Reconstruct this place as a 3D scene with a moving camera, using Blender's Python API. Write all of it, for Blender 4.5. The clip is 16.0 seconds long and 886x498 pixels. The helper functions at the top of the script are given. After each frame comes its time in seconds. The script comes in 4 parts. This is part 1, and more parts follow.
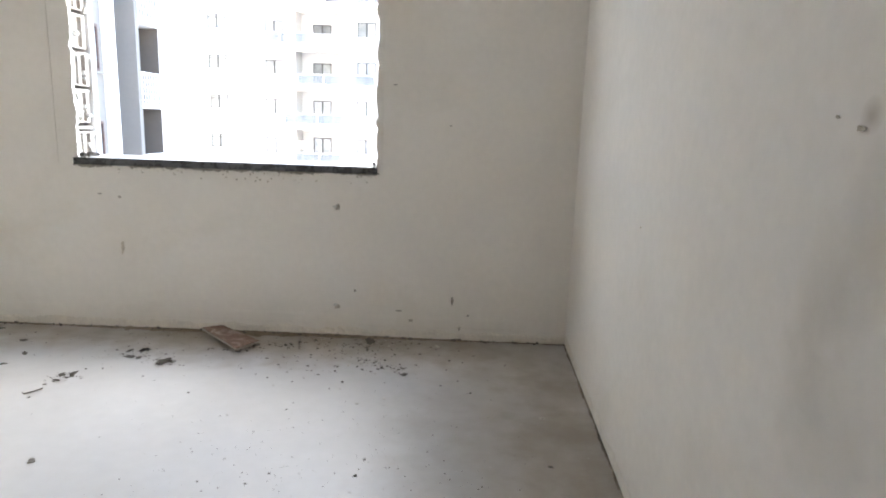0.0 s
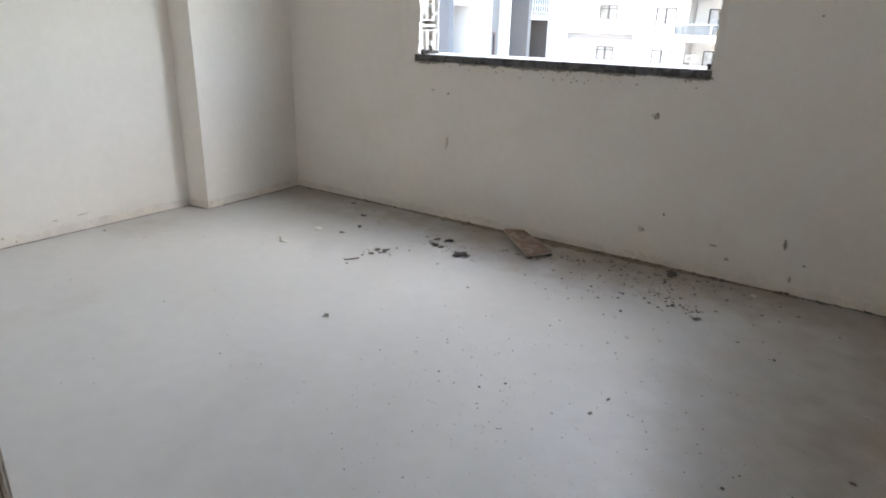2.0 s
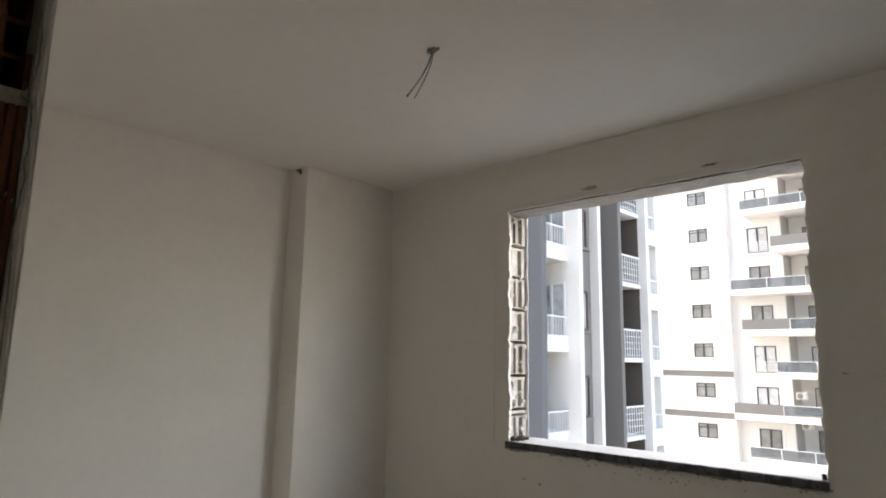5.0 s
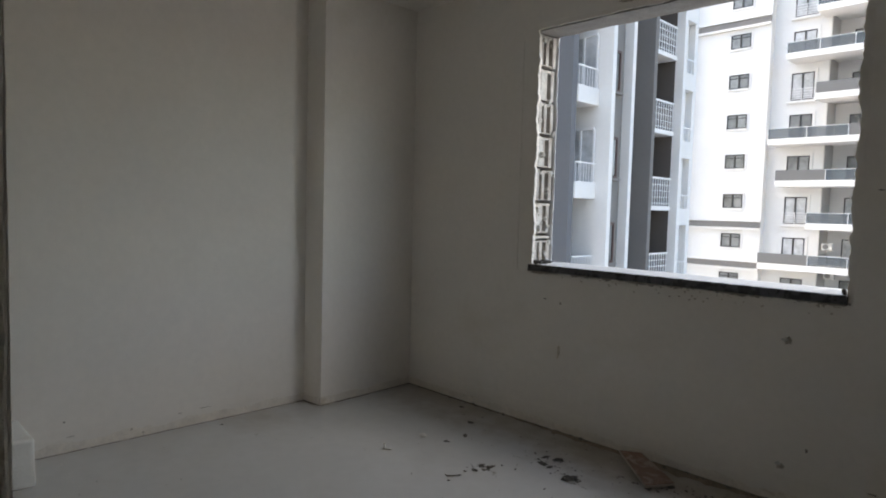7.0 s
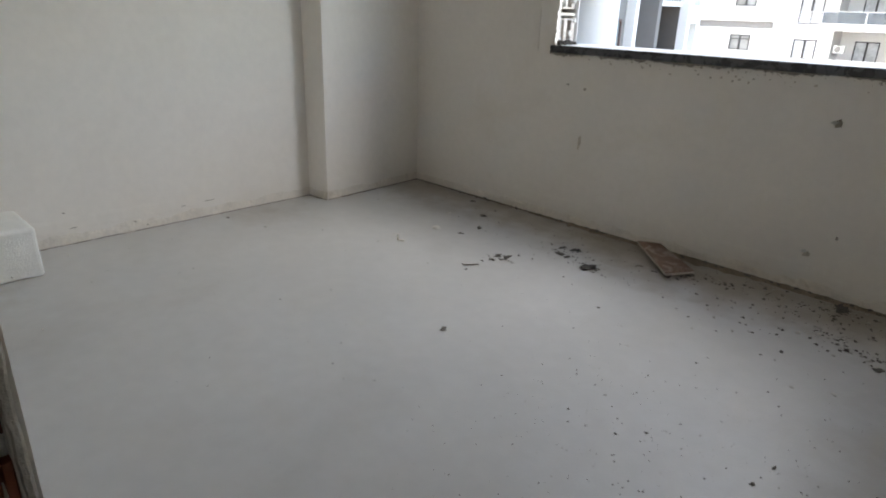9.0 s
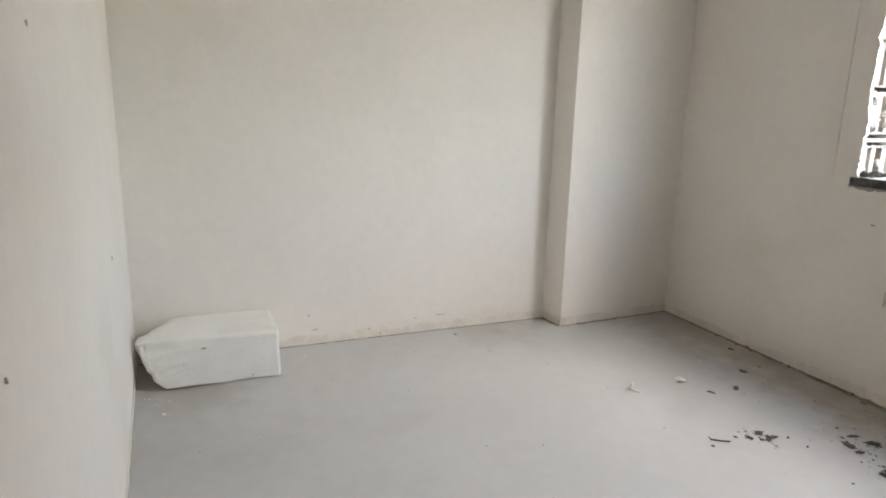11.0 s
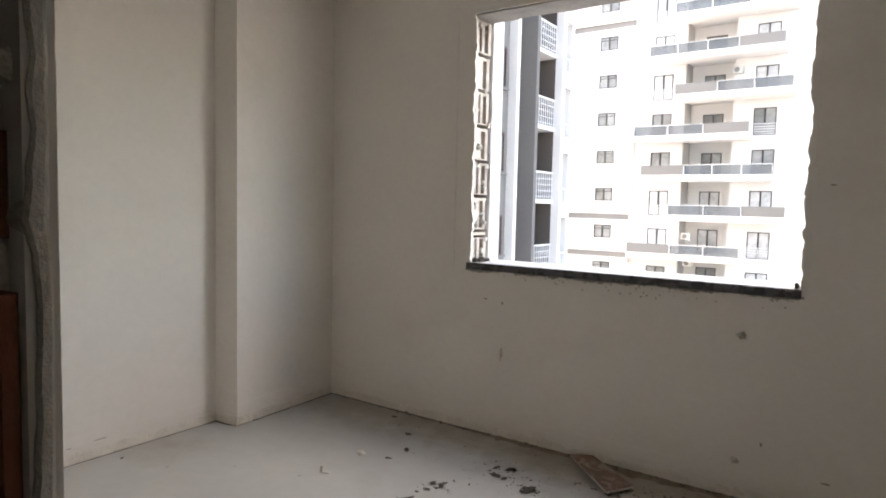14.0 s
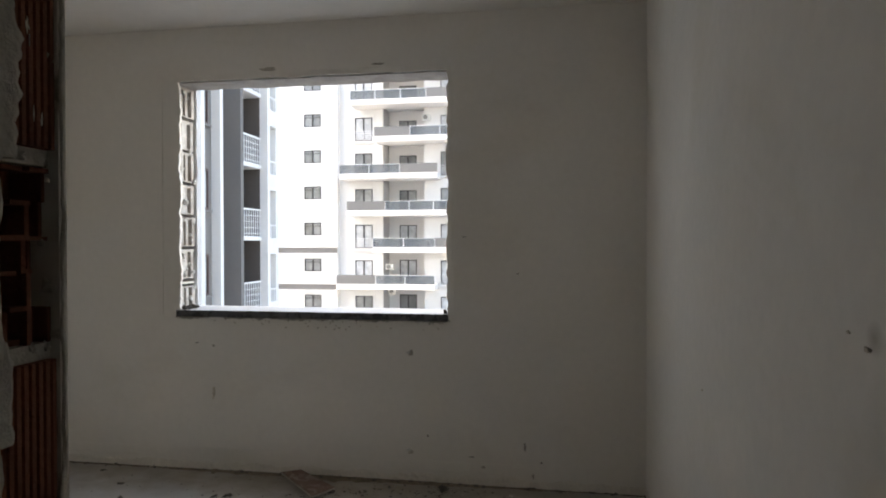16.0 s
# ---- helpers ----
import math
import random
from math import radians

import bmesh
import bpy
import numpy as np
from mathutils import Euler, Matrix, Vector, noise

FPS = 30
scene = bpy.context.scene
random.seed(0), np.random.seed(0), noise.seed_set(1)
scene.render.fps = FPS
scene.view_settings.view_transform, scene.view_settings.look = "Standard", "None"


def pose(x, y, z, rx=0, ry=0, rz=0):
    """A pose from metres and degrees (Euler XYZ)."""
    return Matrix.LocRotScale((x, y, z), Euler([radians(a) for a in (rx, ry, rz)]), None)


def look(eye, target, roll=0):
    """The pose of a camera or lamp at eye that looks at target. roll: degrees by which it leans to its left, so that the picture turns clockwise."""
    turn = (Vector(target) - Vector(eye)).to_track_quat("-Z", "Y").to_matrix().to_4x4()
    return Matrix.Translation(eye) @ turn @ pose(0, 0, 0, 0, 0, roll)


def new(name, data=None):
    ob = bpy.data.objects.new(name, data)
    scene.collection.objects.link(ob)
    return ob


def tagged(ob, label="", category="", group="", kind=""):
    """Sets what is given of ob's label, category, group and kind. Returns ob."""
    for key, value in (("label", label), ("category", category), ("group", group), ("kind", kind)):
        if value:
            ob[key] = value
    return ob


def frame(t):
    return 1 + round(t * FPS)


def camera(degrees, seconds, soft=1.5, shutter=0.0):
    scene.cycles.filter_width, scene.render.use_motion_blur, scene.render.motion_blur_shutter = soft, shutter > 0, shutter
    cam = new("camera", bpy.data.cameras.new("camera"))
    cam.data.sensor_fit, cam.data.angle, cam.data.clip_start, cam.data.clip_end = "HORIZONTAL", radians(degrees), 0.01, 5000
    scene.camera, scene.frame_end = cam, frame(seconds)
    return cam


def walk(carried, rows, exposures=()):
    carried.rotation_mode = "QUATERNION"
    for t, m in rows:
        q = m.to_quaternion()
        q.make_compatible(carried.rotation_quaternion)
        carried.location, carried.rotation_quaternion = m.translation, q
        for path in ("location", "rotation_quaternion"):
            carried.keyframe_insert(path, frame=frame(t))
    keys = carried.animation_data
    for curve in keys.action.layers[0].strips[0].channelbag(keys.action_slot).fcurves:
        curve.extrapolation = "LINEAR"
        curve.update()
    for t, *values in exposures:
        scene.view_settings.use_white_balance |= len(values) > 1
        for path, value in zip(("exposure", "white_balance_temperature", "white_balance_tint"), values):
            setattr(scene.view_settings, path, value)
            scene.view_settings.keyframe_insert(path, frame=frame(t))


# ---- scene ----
cam = camera(70.2, 16.0, soft=1.9)
PATH = [
    (0, (-0.634, -3.432, 1.204), (-0.678, -1.47, 0.818), 1.9),
    (0.5, (-0.629, -3.313, 1.191), (-0.89, -1.374, 0.775), 1.8),
    (1, (-0.529, -3.184, 1.155), (-1.21, -1.372, 0.652), 1.4),
    (1.5, (-0.439, -3.12, 1.125), (-1.439, -1.493, 0.53), 1.5),
    (2, (-0.396, -3.1, 1.123), (-1.462, -1.545, 0.457), 1.5),
    (2.5, (-0.373, -3.115, 1.191), (-1.467, -1.579, 0.524), 1.6),
    (3, (-0.387, -3.07, 1.327), (-1.572, -1.528, 0.857), 1.4),
    (3.5, (-0.323, -3.025, 1.402), (-1.616, -1.5, 1.331), 1.2),
    (4, (-0.389, -3.091, 1.444), (-1.671, -1.575, 1.682), 1.0),
    (4.2, (-0.379, -3.078, 1.455), (-1.679, -1.592, 1.77), 1.6),
    (6.3, (-0.376, -3.05, 1.377), (-1.805, -1.686, 1.687), 1.4),
    (6.5, (-0.374, -3.041, 1.37), (-1.818, -1.669, 1.555), 1.7),
    (7, (-0.401, -3.026, 1.283), (-1.828, -1.631, 1.156), 1.5),
    (7.5, (-0.378, -3.025, 1.171), (-1.77, -1.65, 0.758), 1.8),
    (8, (-0.383, -3.035, 1.097), (-1.709, -1.699, 0.421), 1.8),
    (8.2, (-0.429, -3.043, 1.09), (-1.72, -1.698, 0.367), 1.8),
    (10.3, (-0.827, -2.735, 1.226), (-2.405, -1.651, 0.649), 1.2),
    (10.5, (-0.854, -2.717, 1.225), (-2.51, -1.734, 0.686), 1.3),
    (11, (-0.833, -2.732, 1.235), (-2.638, -1.996, 0.788), 1.4),
    (11.5, (-0.801, -2.707, 1.244), (-2.68, -2.127, 0.876), 1.3),
    (12, (-0.803, -2.673, 1.267), (-2.711, -2.162, 0.954), 1.2),
    (12.5, (-0.827, -2.636, 1.261), (-2.752, -2.152, 1.01), 1.0),
    (13, (-0.793, -2.613, 1.143), (-2.7, -2.02, 1.029), -0.3),
    (13.5, (-0.758, -2.695, 1.157), (-2.375, -1.525, 1.03), 2.0),
    (14, (-0.816, -3.019, 1.287), (-1.957, -1.382, 1.148), 1.3),
    (14.5, (-0.743, -3.231, 1.454), (-1.72, -1.488, 1.37), 0.6),
    (15, (-0.782, -3.323, 1.447), (-1.594, -1.496, 1.418), 0.5),
    (15.5, (-0.709, -3.391, 1.442), (-1.275, -1.473, 1.409), 0.6),
    (16, (-0.541, -3.526, 1.378), (-0.86, -1.551, 1.355), -0.1),
]
EXPOSURES = [(0.0, 4.32, 7300, 11.0), (1.0, 3.91, 7200, 10.5), (2.0, 3.84, 7200, 10.5), (3.0, 3.78, 7350, 11.5), (3.5, 3.48, 7900, 13.0), (4.2, 2.97, 8100, 13.0), (6.3, 2.33, 7750, 11.5),
             (7.0, 2.12, 7350, 10.0), (8.0, 2.67, 7050, 9.0), (10.3, 3.62, 7800, 11.5), (11.5, 3.89, 7650, 12.5), (12.3, 3.88, 7650, 14.0), (13.2, 3.93, 7900, 16.0), (14.0, 3.10, 8050, 14.5),
             (15.0, 2.87, 7850, 12.0), (16.0, 2.55, 7650, 11.0)]
walk(cam, [(t, look(eye, target, roll)) for t, eye, target, roll in PATH], EXPOSURES)

# ---------------------------------------------------------------- light
SUN_AZIMUTH, SUN_HEIGHT = 264.0, 47.0       # compass degrees from +y, degrees above the horizon
world = bpy.data.worlds.new("daylight")
scene.world = world
world.use_nodes = True
sky = world.node_tree.nodes.new("ShaderNodeTexSky")
sky.sky_type, sky.sun_disc = "NISHITA", False
sky.sun_elevation, sky.sun_rotation = radians(SUN_HEIGHT), radians(SUN_AZIMUTH)
sky.air_density, sky.dust_density = 1.0, 2.5
back = world.node_tree.nodes["Background"]
back.inputs["Strength"].default_value = 0.15
world.node_tree.links.new(sky.outputs["Color"], back.inputs["Color"])
sun_data = bpy.data.lights.new("sun", "SUN")
sun_data.energy, sun_data.angle, sun_data.color = 1.4, radians(1.0), (1.0, 0.95, 0.88)
sun = new("sun", sun_data)
to_sun = Vector((math.sin(radians(SUN_AZIMUTH)) * math.cos(radians(SUN_HEIGHT)),
                 math.cos(radians(SUN_AZIMUTH)) * math.cos(radians(SUN_HEIGHT)), math.sin(radians(SUN_HEIGHT))))
sun.matrix_world = look(to_sun * 80, (0, 0, 0))
# added unseen lamps, standing in for the bright sky above the court and beside the tower, let in by the window opening
for watts, wide, tall, eye, target in ((12.3, 2.2, 1.3, (-0.8, 1.6, 3.45), (-2.2, -1.75, 0.1)), (2.3, 2.2, 2.0, (-0.6, 1.35, 2.6), (-2.5, -1.3, 0.7))):
    sky_lamp = bpy.data.lights.new("sky_fill_lamp", "AREA")
    sky_lamp.shape, sky_lamp.size, sky_lamp.size_y = "RECTANGLE", wide, tall
    sky_lamp.energy, sky_lamp.color = watts, (0.97, 0.985, 1.0)
    new("sky_fill_lamp", sky_lamp).matrix_world = look(eye, target)


# ---------------------------------------------------------------- materials
def material(name, colour, rough=0.8, metal=0.0, vary=0.12, scale=3.0, fine=60.0, bump=0.15, bump_scale=None,
             second=None, second_scale=1.2, second_cut=(0.55, 0.75), random=0.0, spec=0.5, depth=0.01):
    """A surface with a slow and a fine change of tone, an optional second colour in blotches, and a fine relief."""
    m = bpy.data.materials.new(name)
    m.use_nodes = True
    t = m.node_tree
    n, l = t.nodes, t.links
    bsdf = n["Principled BSDF"]
    bsdf.inputs["Metallic"].default_value = metal
    bsdf.inputs["Specular IOR Level"].default_value = spec
    place = n.new("ShaderNodeNewGeometry").outputs["Position"]

    def noise_at(s, detail=5.0, rough_=0.55, distort=0.0):
        k = n.new("ShaderNodeTexNoise")
        k.inputs["Scale"].default_value, k.inputs["Detail"].default_value = s, detail
        k.inputs["Roughness"].default_value, k.inputs["Distortion"].default_value = rough_, distort
        l.new(place, k.inputs["Vector"])
        return k.outputs["Fac"]

    def ranged(src, a, b, c, d):
        k = n.new("ShaderNodeMapRange")
        for key, v in zip(("From Min", "From Max", "To Min", "To Max"), (a, b, c, d)):
            k.inputs[key].default_value = v
        l.new(src, k.inputs["Value"])
        return k.outputs["Result"]

    def math_node(op, a, b):
        k = n.new("ShaderNodeMath")
        k.operation = op
        for slot, v in zip(k.inputs, (a, b)):
            if isinstance(v, (int, float)):
                slot.default_value = v
            else:
                l.new(v, slot)
        return k.outputs["Value"]

    slow, quick = noise_at(scale, 4.0, 0.6, 0.4), noise_at(fine, 3.0)
    tone = math_node("MULTIPLY", ranged(slow, 0.3, 0.7, 1 - vary, 1 + vary), ranged(quick, 0.3, 0.7, 1 - vary * 0.5, 1 + vary * 0.5))
    if random:
        tone = math_node("MULTIPLY", tone, ranged(n.new("ShaderNodeObjectInfo").outputs["Random"], 0, 1, 1 - random, 1 + random))
    base = n.new("ShaderNodeRGB").outputs[0]
    base.default_value = (*colour, 1)
    if second:
        mix = n.new("ShaderNodeMix")
        mix.data_type = "RGBA"
        l.new(ranged(noise_at(second_scale, 6.0, 0.6, 0.8), *second_cut, 0, 1), mix.inputs["Factor"])
        l.new(base, mix.inputs["A"])
        mix.inputs["B"].default_value = (*second, 1)
        base = mix.outputs["Result"]
    scaled = n.new("ShaderNodeVectorMath")
    scaled.operation = "SCALE"
    l.new(base, scaled.inputs[0])
    l.new(tone, scaled.inputs["Scale"])
    l.new(scaled.outputs["Vector"], bsdf.inputs["Base Color"])
    l.new(ranged(slow, 0.3, 0.7, max(rough - 0.1, 0.02), min(rough + 0.1, 1)), bsdf.inputs["Roughness"])
    if bump:
        b = n.new("ShaderNodeBump")
        b.inputs["Strength"].default_value, b.inputs["Distance"].default_value = bump, depth
        l.new(noise_at(bump_scale or fine, 6.0, 0.6), b.inputs["Height"])
        l.new(b.outputs["Normal"], bsdf.inputs["Normal"])
    return m


def spotted(name, colour, spot_colour, spots, **more):
    """A surface with uneven soft spots, for stains and for painted-in shade: spots of (x, y, z, radius, strength)."""
    m = material(name, colour, **more)
    n, l = m.node_tree.nodes, m.node_tree.links
    bsdf = n["Principled BSDF"]
    place = n.new("ShaderNodeNewGeometry").outputs["Position"]
    wobble = n.new("ShaderNodeTexNoise")
    wobble.inputs["Scale"].default_value, wobble.inputs["Detail"].default_value = 7.0, 6.0
    l.new(place, wobble.inputs["Vector"])
    last = bsdf.inputs["Base Color"].links[0].from_socket
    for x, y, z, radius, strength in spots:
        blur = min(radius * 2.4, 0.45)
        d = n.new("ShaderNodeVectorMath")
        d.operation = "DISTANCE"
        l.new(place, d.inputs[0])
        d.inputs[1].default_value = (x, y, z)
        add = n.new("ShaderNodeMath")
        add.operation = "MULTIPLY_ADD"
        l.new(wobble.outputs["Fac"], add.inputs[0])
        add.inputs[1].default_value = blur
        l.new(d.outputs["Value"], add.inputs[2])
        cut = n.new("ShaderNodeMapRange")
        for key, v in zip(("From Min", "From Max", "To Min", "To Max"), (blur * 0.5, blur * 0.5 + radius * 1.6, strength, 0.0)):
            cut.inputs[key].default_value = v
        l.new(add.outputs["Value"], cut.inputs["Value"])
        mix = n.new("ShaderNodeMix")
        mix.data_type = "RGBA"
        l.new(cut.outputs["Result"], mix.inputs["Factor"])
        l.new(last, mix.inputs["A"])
        mix.inputs["B"].default_value = (*spot_colour, 1)
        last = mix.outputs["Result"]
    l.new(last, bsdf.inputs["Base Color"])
    return m


WALL = (0.85, 0.803, 0.738)
plaster = material("skim_plaster", WALL, rough=0.72, vary=0.035, scale=1.3, fine=25, bump=0.10, bump_scale=5, depth=0.02,
                   second=(0.76, 0.70, 0.60), second_scale=0.9, second_cut=(0.56, 0.85))
plaster_east = spotted("skim_plaster_east", WALL, (0.48, 0.42, 0.33),
                       [(-0.07, -2.52, 0.98, 0.09, 0.35), (-0.07, -2.50, 0.80, 0.09, 0.3), (-0.07, -2.53, 1.235, 0.015, 0.7),
                        (-0.07, -2.60, 1.10, 0.07, 0.3)],
                       rough=0.72, vary=0.04, scale=1.3, fine=25, bump=0.12, bump_scale=5, depth=0.02,
                       second=(0.76, 0.70, 0.60), second_scale=0.9, second_cut=(0.56, 0.85))
plaster_raw = material("rough_plaster", (0.68, 0.64, 0.57), rough=0.95, vary=0.18, scale=9, fine=90, bump=0.8, bump_scale=22, depth=0.016,
                       second=(0.46, 0.42, 0.36), second_scale=8, second_cut=(0.55, 0.8))
plaster_edge_mat = material("broken_plaster", (0.66, 0.64, 0.60), rough=0.95, vary=0.14, scale=12, fine=110, bump=0.7, bump_scale=70, depth=0.008,
                            second=(0.36, 0.33, 0.30), second_scale=14, second_cut=(0.58, 0.75))
grimy_plaster = material("grimy_plaster", (0.80, 0.745, 0.665), rough=0.9, vary=0.10, scale=7, fine=60, bump=0.5, bump_scale=40,
                         second=(0.50, 0.43, 0.34), second_scale=7, second_cut=(0.60, 0.80))
concrete = material("raw_concrete", (0.34, 0.32, 0.295), rough=0.95, vary=0.2, scale=9, fine=70, bump=0.7, bump_scale=50)
ceiling_paint = material("ceiling_paint", (0.86, 0.815, 0.755), rough=0.85, vary=0.03, scale=1.0, fine=20, bump=0.06, bump_scale=8)
# spots paint brown dust together with the floor's shade near the walls
screed = spotted("cement_screed", (0.55, 0.545, 0.53), (0.31, 0.26, 0.20),
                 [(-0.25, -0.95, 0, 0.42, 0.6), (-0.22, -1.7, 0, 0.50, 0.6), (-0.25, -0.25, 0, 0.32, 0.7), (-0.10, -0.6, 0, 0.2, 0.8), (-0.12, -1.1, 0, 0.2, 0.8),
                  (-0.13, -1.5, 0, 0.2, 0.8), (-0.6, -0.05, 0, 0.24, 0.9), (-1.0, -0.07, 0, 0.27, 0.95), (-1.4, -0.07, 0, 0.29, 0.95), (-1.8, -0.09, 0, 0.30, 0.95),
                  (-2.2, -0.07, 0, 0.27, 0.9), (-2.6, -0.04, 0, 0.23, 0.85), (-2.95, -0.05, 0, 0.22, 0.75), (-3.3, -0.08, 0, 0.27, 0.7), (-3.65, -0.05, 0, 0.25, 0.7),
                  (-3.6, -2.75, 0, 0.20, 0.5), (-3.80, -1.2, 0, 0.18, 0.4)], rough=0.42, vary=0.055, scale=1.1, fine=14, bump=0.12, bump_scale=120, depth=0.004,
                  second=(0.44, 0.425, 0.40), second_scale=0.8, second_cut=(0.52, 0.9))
dirt = material("brown_dirt", (0.27, 0.225, 0.17), rough=0.98, vary=0.3, scale=18, fine=160, bump=1.0, bump_scale=120, depth=0.01)
joint_dirt = material("joint_dirt", (0.20, 0.17, 0.13), rough=0.98, vary=0.3, scale=18, fine=160, bump=0.8, bump_scale=120,
                      second=(0.50, 0.45, 0.38), second_scale=7, second_cut=(0.5, 0.65))
clod_mat = material("mortar_clod", (0.135, 0.124, 0.110), rough=0.97, vary=0.25, scale=30, fine=200, bump=0.8, bump_scale=150, random=0.35)
pale_mat = material("pale_chip", (0.62, 0.60, 0.56), rough=0.9, vary=0.12, scale=30, fine=200, bump=0.4, bump_scale=150, random=0.15)
mark_mat = material("wall_mark", (0.42, 0.37, 0.31), rough=0.95, vary=0.3, scale=40, fine=200, bump=0.8, bump_scale=150, random=0.3)
faint_mark = material("faint_wall_mark", (0.62, 0.55, 0.45), rough=0.95, vary=0.2, scale=40, fine=200, bump=0.4, bump_scale=150)
brick_mat = material("fired_clay", (0.26, 0.098, 0.055), rough=0.9, vary=0.18, scale=14, fine=120, bump=0.4, bump_scale=120, random=0.12,
                     second=(0.26, 0.09, 0.05), second_scale=16, second_cut=(0.5, 0.8))
brick_dusty = material("dusty_clay", (0.46, 0.41, 0.37), rough=0.95, vary=0.2, scale=16, fine=120, bump=0.5, bump_scale=120, random=0.12,
                       second=(0.60, 0.57, 0.53), second_scale=9, second_cut=(0.42, 0.62))
sill_stone = material("dark_sill_stone", (0.055, 0.054, 0.055), rough=0.28, vary=0.25, scale=20, fine=150, bump=0.05, bump_scale=90)
sill_dust = material("sill_dust", (0.62, 0.61, 0.59), rough=0.5, vary=0.12, scale=9, fine=120, bump=0.15, bump_scale=90)
foam = material("white_foam", (0.86, 0.85, 0.80), rough=0.95, vary=0.05, scale=6, fine=130, bump=0.35, bump_scale=130, depth=0.006)
tile_top = material("reddish_tile", (0.21, 0.12, 0.085), rough=0.45, vary=0.2, scale=9, fine=60, bump=0.1,
                    second=(0.42, 0.33, 0.27), second_scale=11, second_cut=(0.5, 0.62))
tile_edge = material("tile_body", (0.55, 0.50, 0.44), rough=0.9, vary=0.1, scale=30)
wood_mat = material("stick_wood", (0.13, 0.11, 0.095), rough=0.9, vary=0.2, scale=30)
wire_black = material("black_wire", (0.02, 0.02, 0.02), rough=0.4, vary=0.05, bump=0)
wire_grey = material("grey_wire", (0.30, 0.28, 0.26), rough=0.5, vary=0.05, bump=0)
white_render = material("white_render", (0.70, 0.69, 0.675), rough=0.9, vary=0.03, scale=0.4, fine=8, bump=0.1, bump_scale=30)
grey_render = material("grey_render", (0.165, 0.157, 0.15), rough=0.9, vary=0.05, scale=0.4, fine=8, bump=0.1, bump_scale=30)
light_grey_render = material("light_grey_render", (0.205, 0.195, 0.185), rough=0.9, vary=0.05, scale=0.4, fine=8, bump=0.1, bump_scale=30)
# white render darkened to grey, the recess side's shade put into its colour
shaded_white_render = material("shaded_white_render", (0.42, 0.41, 0.40), rough=0.9, vary=0.05, scale=0.4, fine=8, bump=0.1, bump_scale=30)
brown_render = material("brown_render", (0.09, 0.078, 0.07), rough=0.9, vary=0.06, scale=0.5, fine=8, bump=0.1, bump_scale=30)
panel_mat = material("grey_panel", (0.15, 0.148, 0.145), rough=0.5, vary=0.04, scale=0.6, fine=8, bump=0)
white_metal = material("white_metal", (0.72, 0.72, 0.72), rough=0.4, vary=0.03, bump=0)
brown_frame = material("brown_frame", (0.07, 0.035, 0.03), rough=0.45, vary=0.1, bump=0)
dark_frame = material("dark_frame", (0.022, 0.02, 0.019), rough=0.45, vary=0.05, bump=0)
pane_mat = material("window_pane", (0.24, 0.245, 0.24), rough=0.12, vary=0.3, scale=0.7, fine=2, bump=0, random=0.35)
glass_rail = material("smoked_glass", (0.13, 0.148, 0.16), rough=0.08, vary=0.06, scale=0.6, fine=4, bump=0)
clear = glass_rail.node_tree.nodes.new("ShaderNodeBsdfTransparent")
through_mix = glass_rail.node_tree.nodes.new("ShaderNodeMixShader")
through_mix.inputs["Fac"].default_value = 0.62
glass_rail.node_tree.links.new(clear.outputs["BSDF"], through_mix.inputs[1])
glass_rail.node_tree.links.new(glass_rail.node_tree.nodes["Principled BSDF"].outputs["BSDF"], through_mix.inputs[2])
glass_rail.node_tree.links.new(through_mix.outputs["Shader"], glass_rail.node_tree.nodes["Material Output"].inputs["Surface"])
unit_mat = material("unit_casing", (0.55, 0.55, 0.53), rough=0.5, vary=0.05, bump=0)
mid_grey_render = material("mid_grey_render", (0.13, 0.132, 0.14), rough=0.9, vary=0.05, scale=0.4, fine=8, bump=0.1, bump_scale=30)
curtain_glass = material("curtain_glass", (0.50, 0.51, 0.52), rough=0.15, vary=0.25, scale=1.4, fine=5, bump=0)
ground_mat = material("street_ground", (0.30, 0.29, 0.27), rough=0.95, vary=0.2, scale=0.05, fine=2, bump=0.2)


# ---------------------------------------------------------------- building helpers
def mesh_of(name, bm, mat):
    me = bpy.data.meshes.new(name)
    bmesh.ops.recalc_face_normals(bm, faces=bm.faces)
    bm.to_mesh(me)
    bm.free()
    me.materials.append(mat)
    return me


def part(name, bm, mat, parent=None, label="", at=None):
    ob = new(name, mesh_of(name, bm, mat))
    if at is not None:
        ob.matrix_basis = at
    if parent is not None:
        ob.parent = parent
    if label:
        ob["label"] = label
    return ob


def again(name, me, parent, at, label=""):
    """One more piece on a mesh that is there already."""
    ob = new(name, me)
    ob.matrix_basis = at
    ob.parent = parent
    if label:
        ob["label"] = label
    return ob


def thing(name, label, category, at=None, group="", kind=""):
    ob = new(name)
    ob.empty_display_size = 0.05
    if at is not None:
        ob.matrix_basis = at
    return tagged(ob, label, category, group, kind)


def box(bm, a, b):
    """An axis-parallel box between two corners, added to bm."""
    (x0, y0, z0), (x1, y1, z1) = a, b
    v = [bm.verts.new(p) for p in ((x0, y0, z0), (x1, y0, z0), (x1, y1, z0), (x0, y1, z0), (x0, y0, z1), (x1, y0, z1), (x1, y1, z1), (x0, y1, z1))]
    for f in ((0, 3, 2, 1), (4, 5, 6, 7), (0, 1, 5, 4), (1, 2, 6, 5), (2, 3, 7, 6), (3, 0, 4, 7)):
        bm.faces.new([v[i] for i in f])
    return v


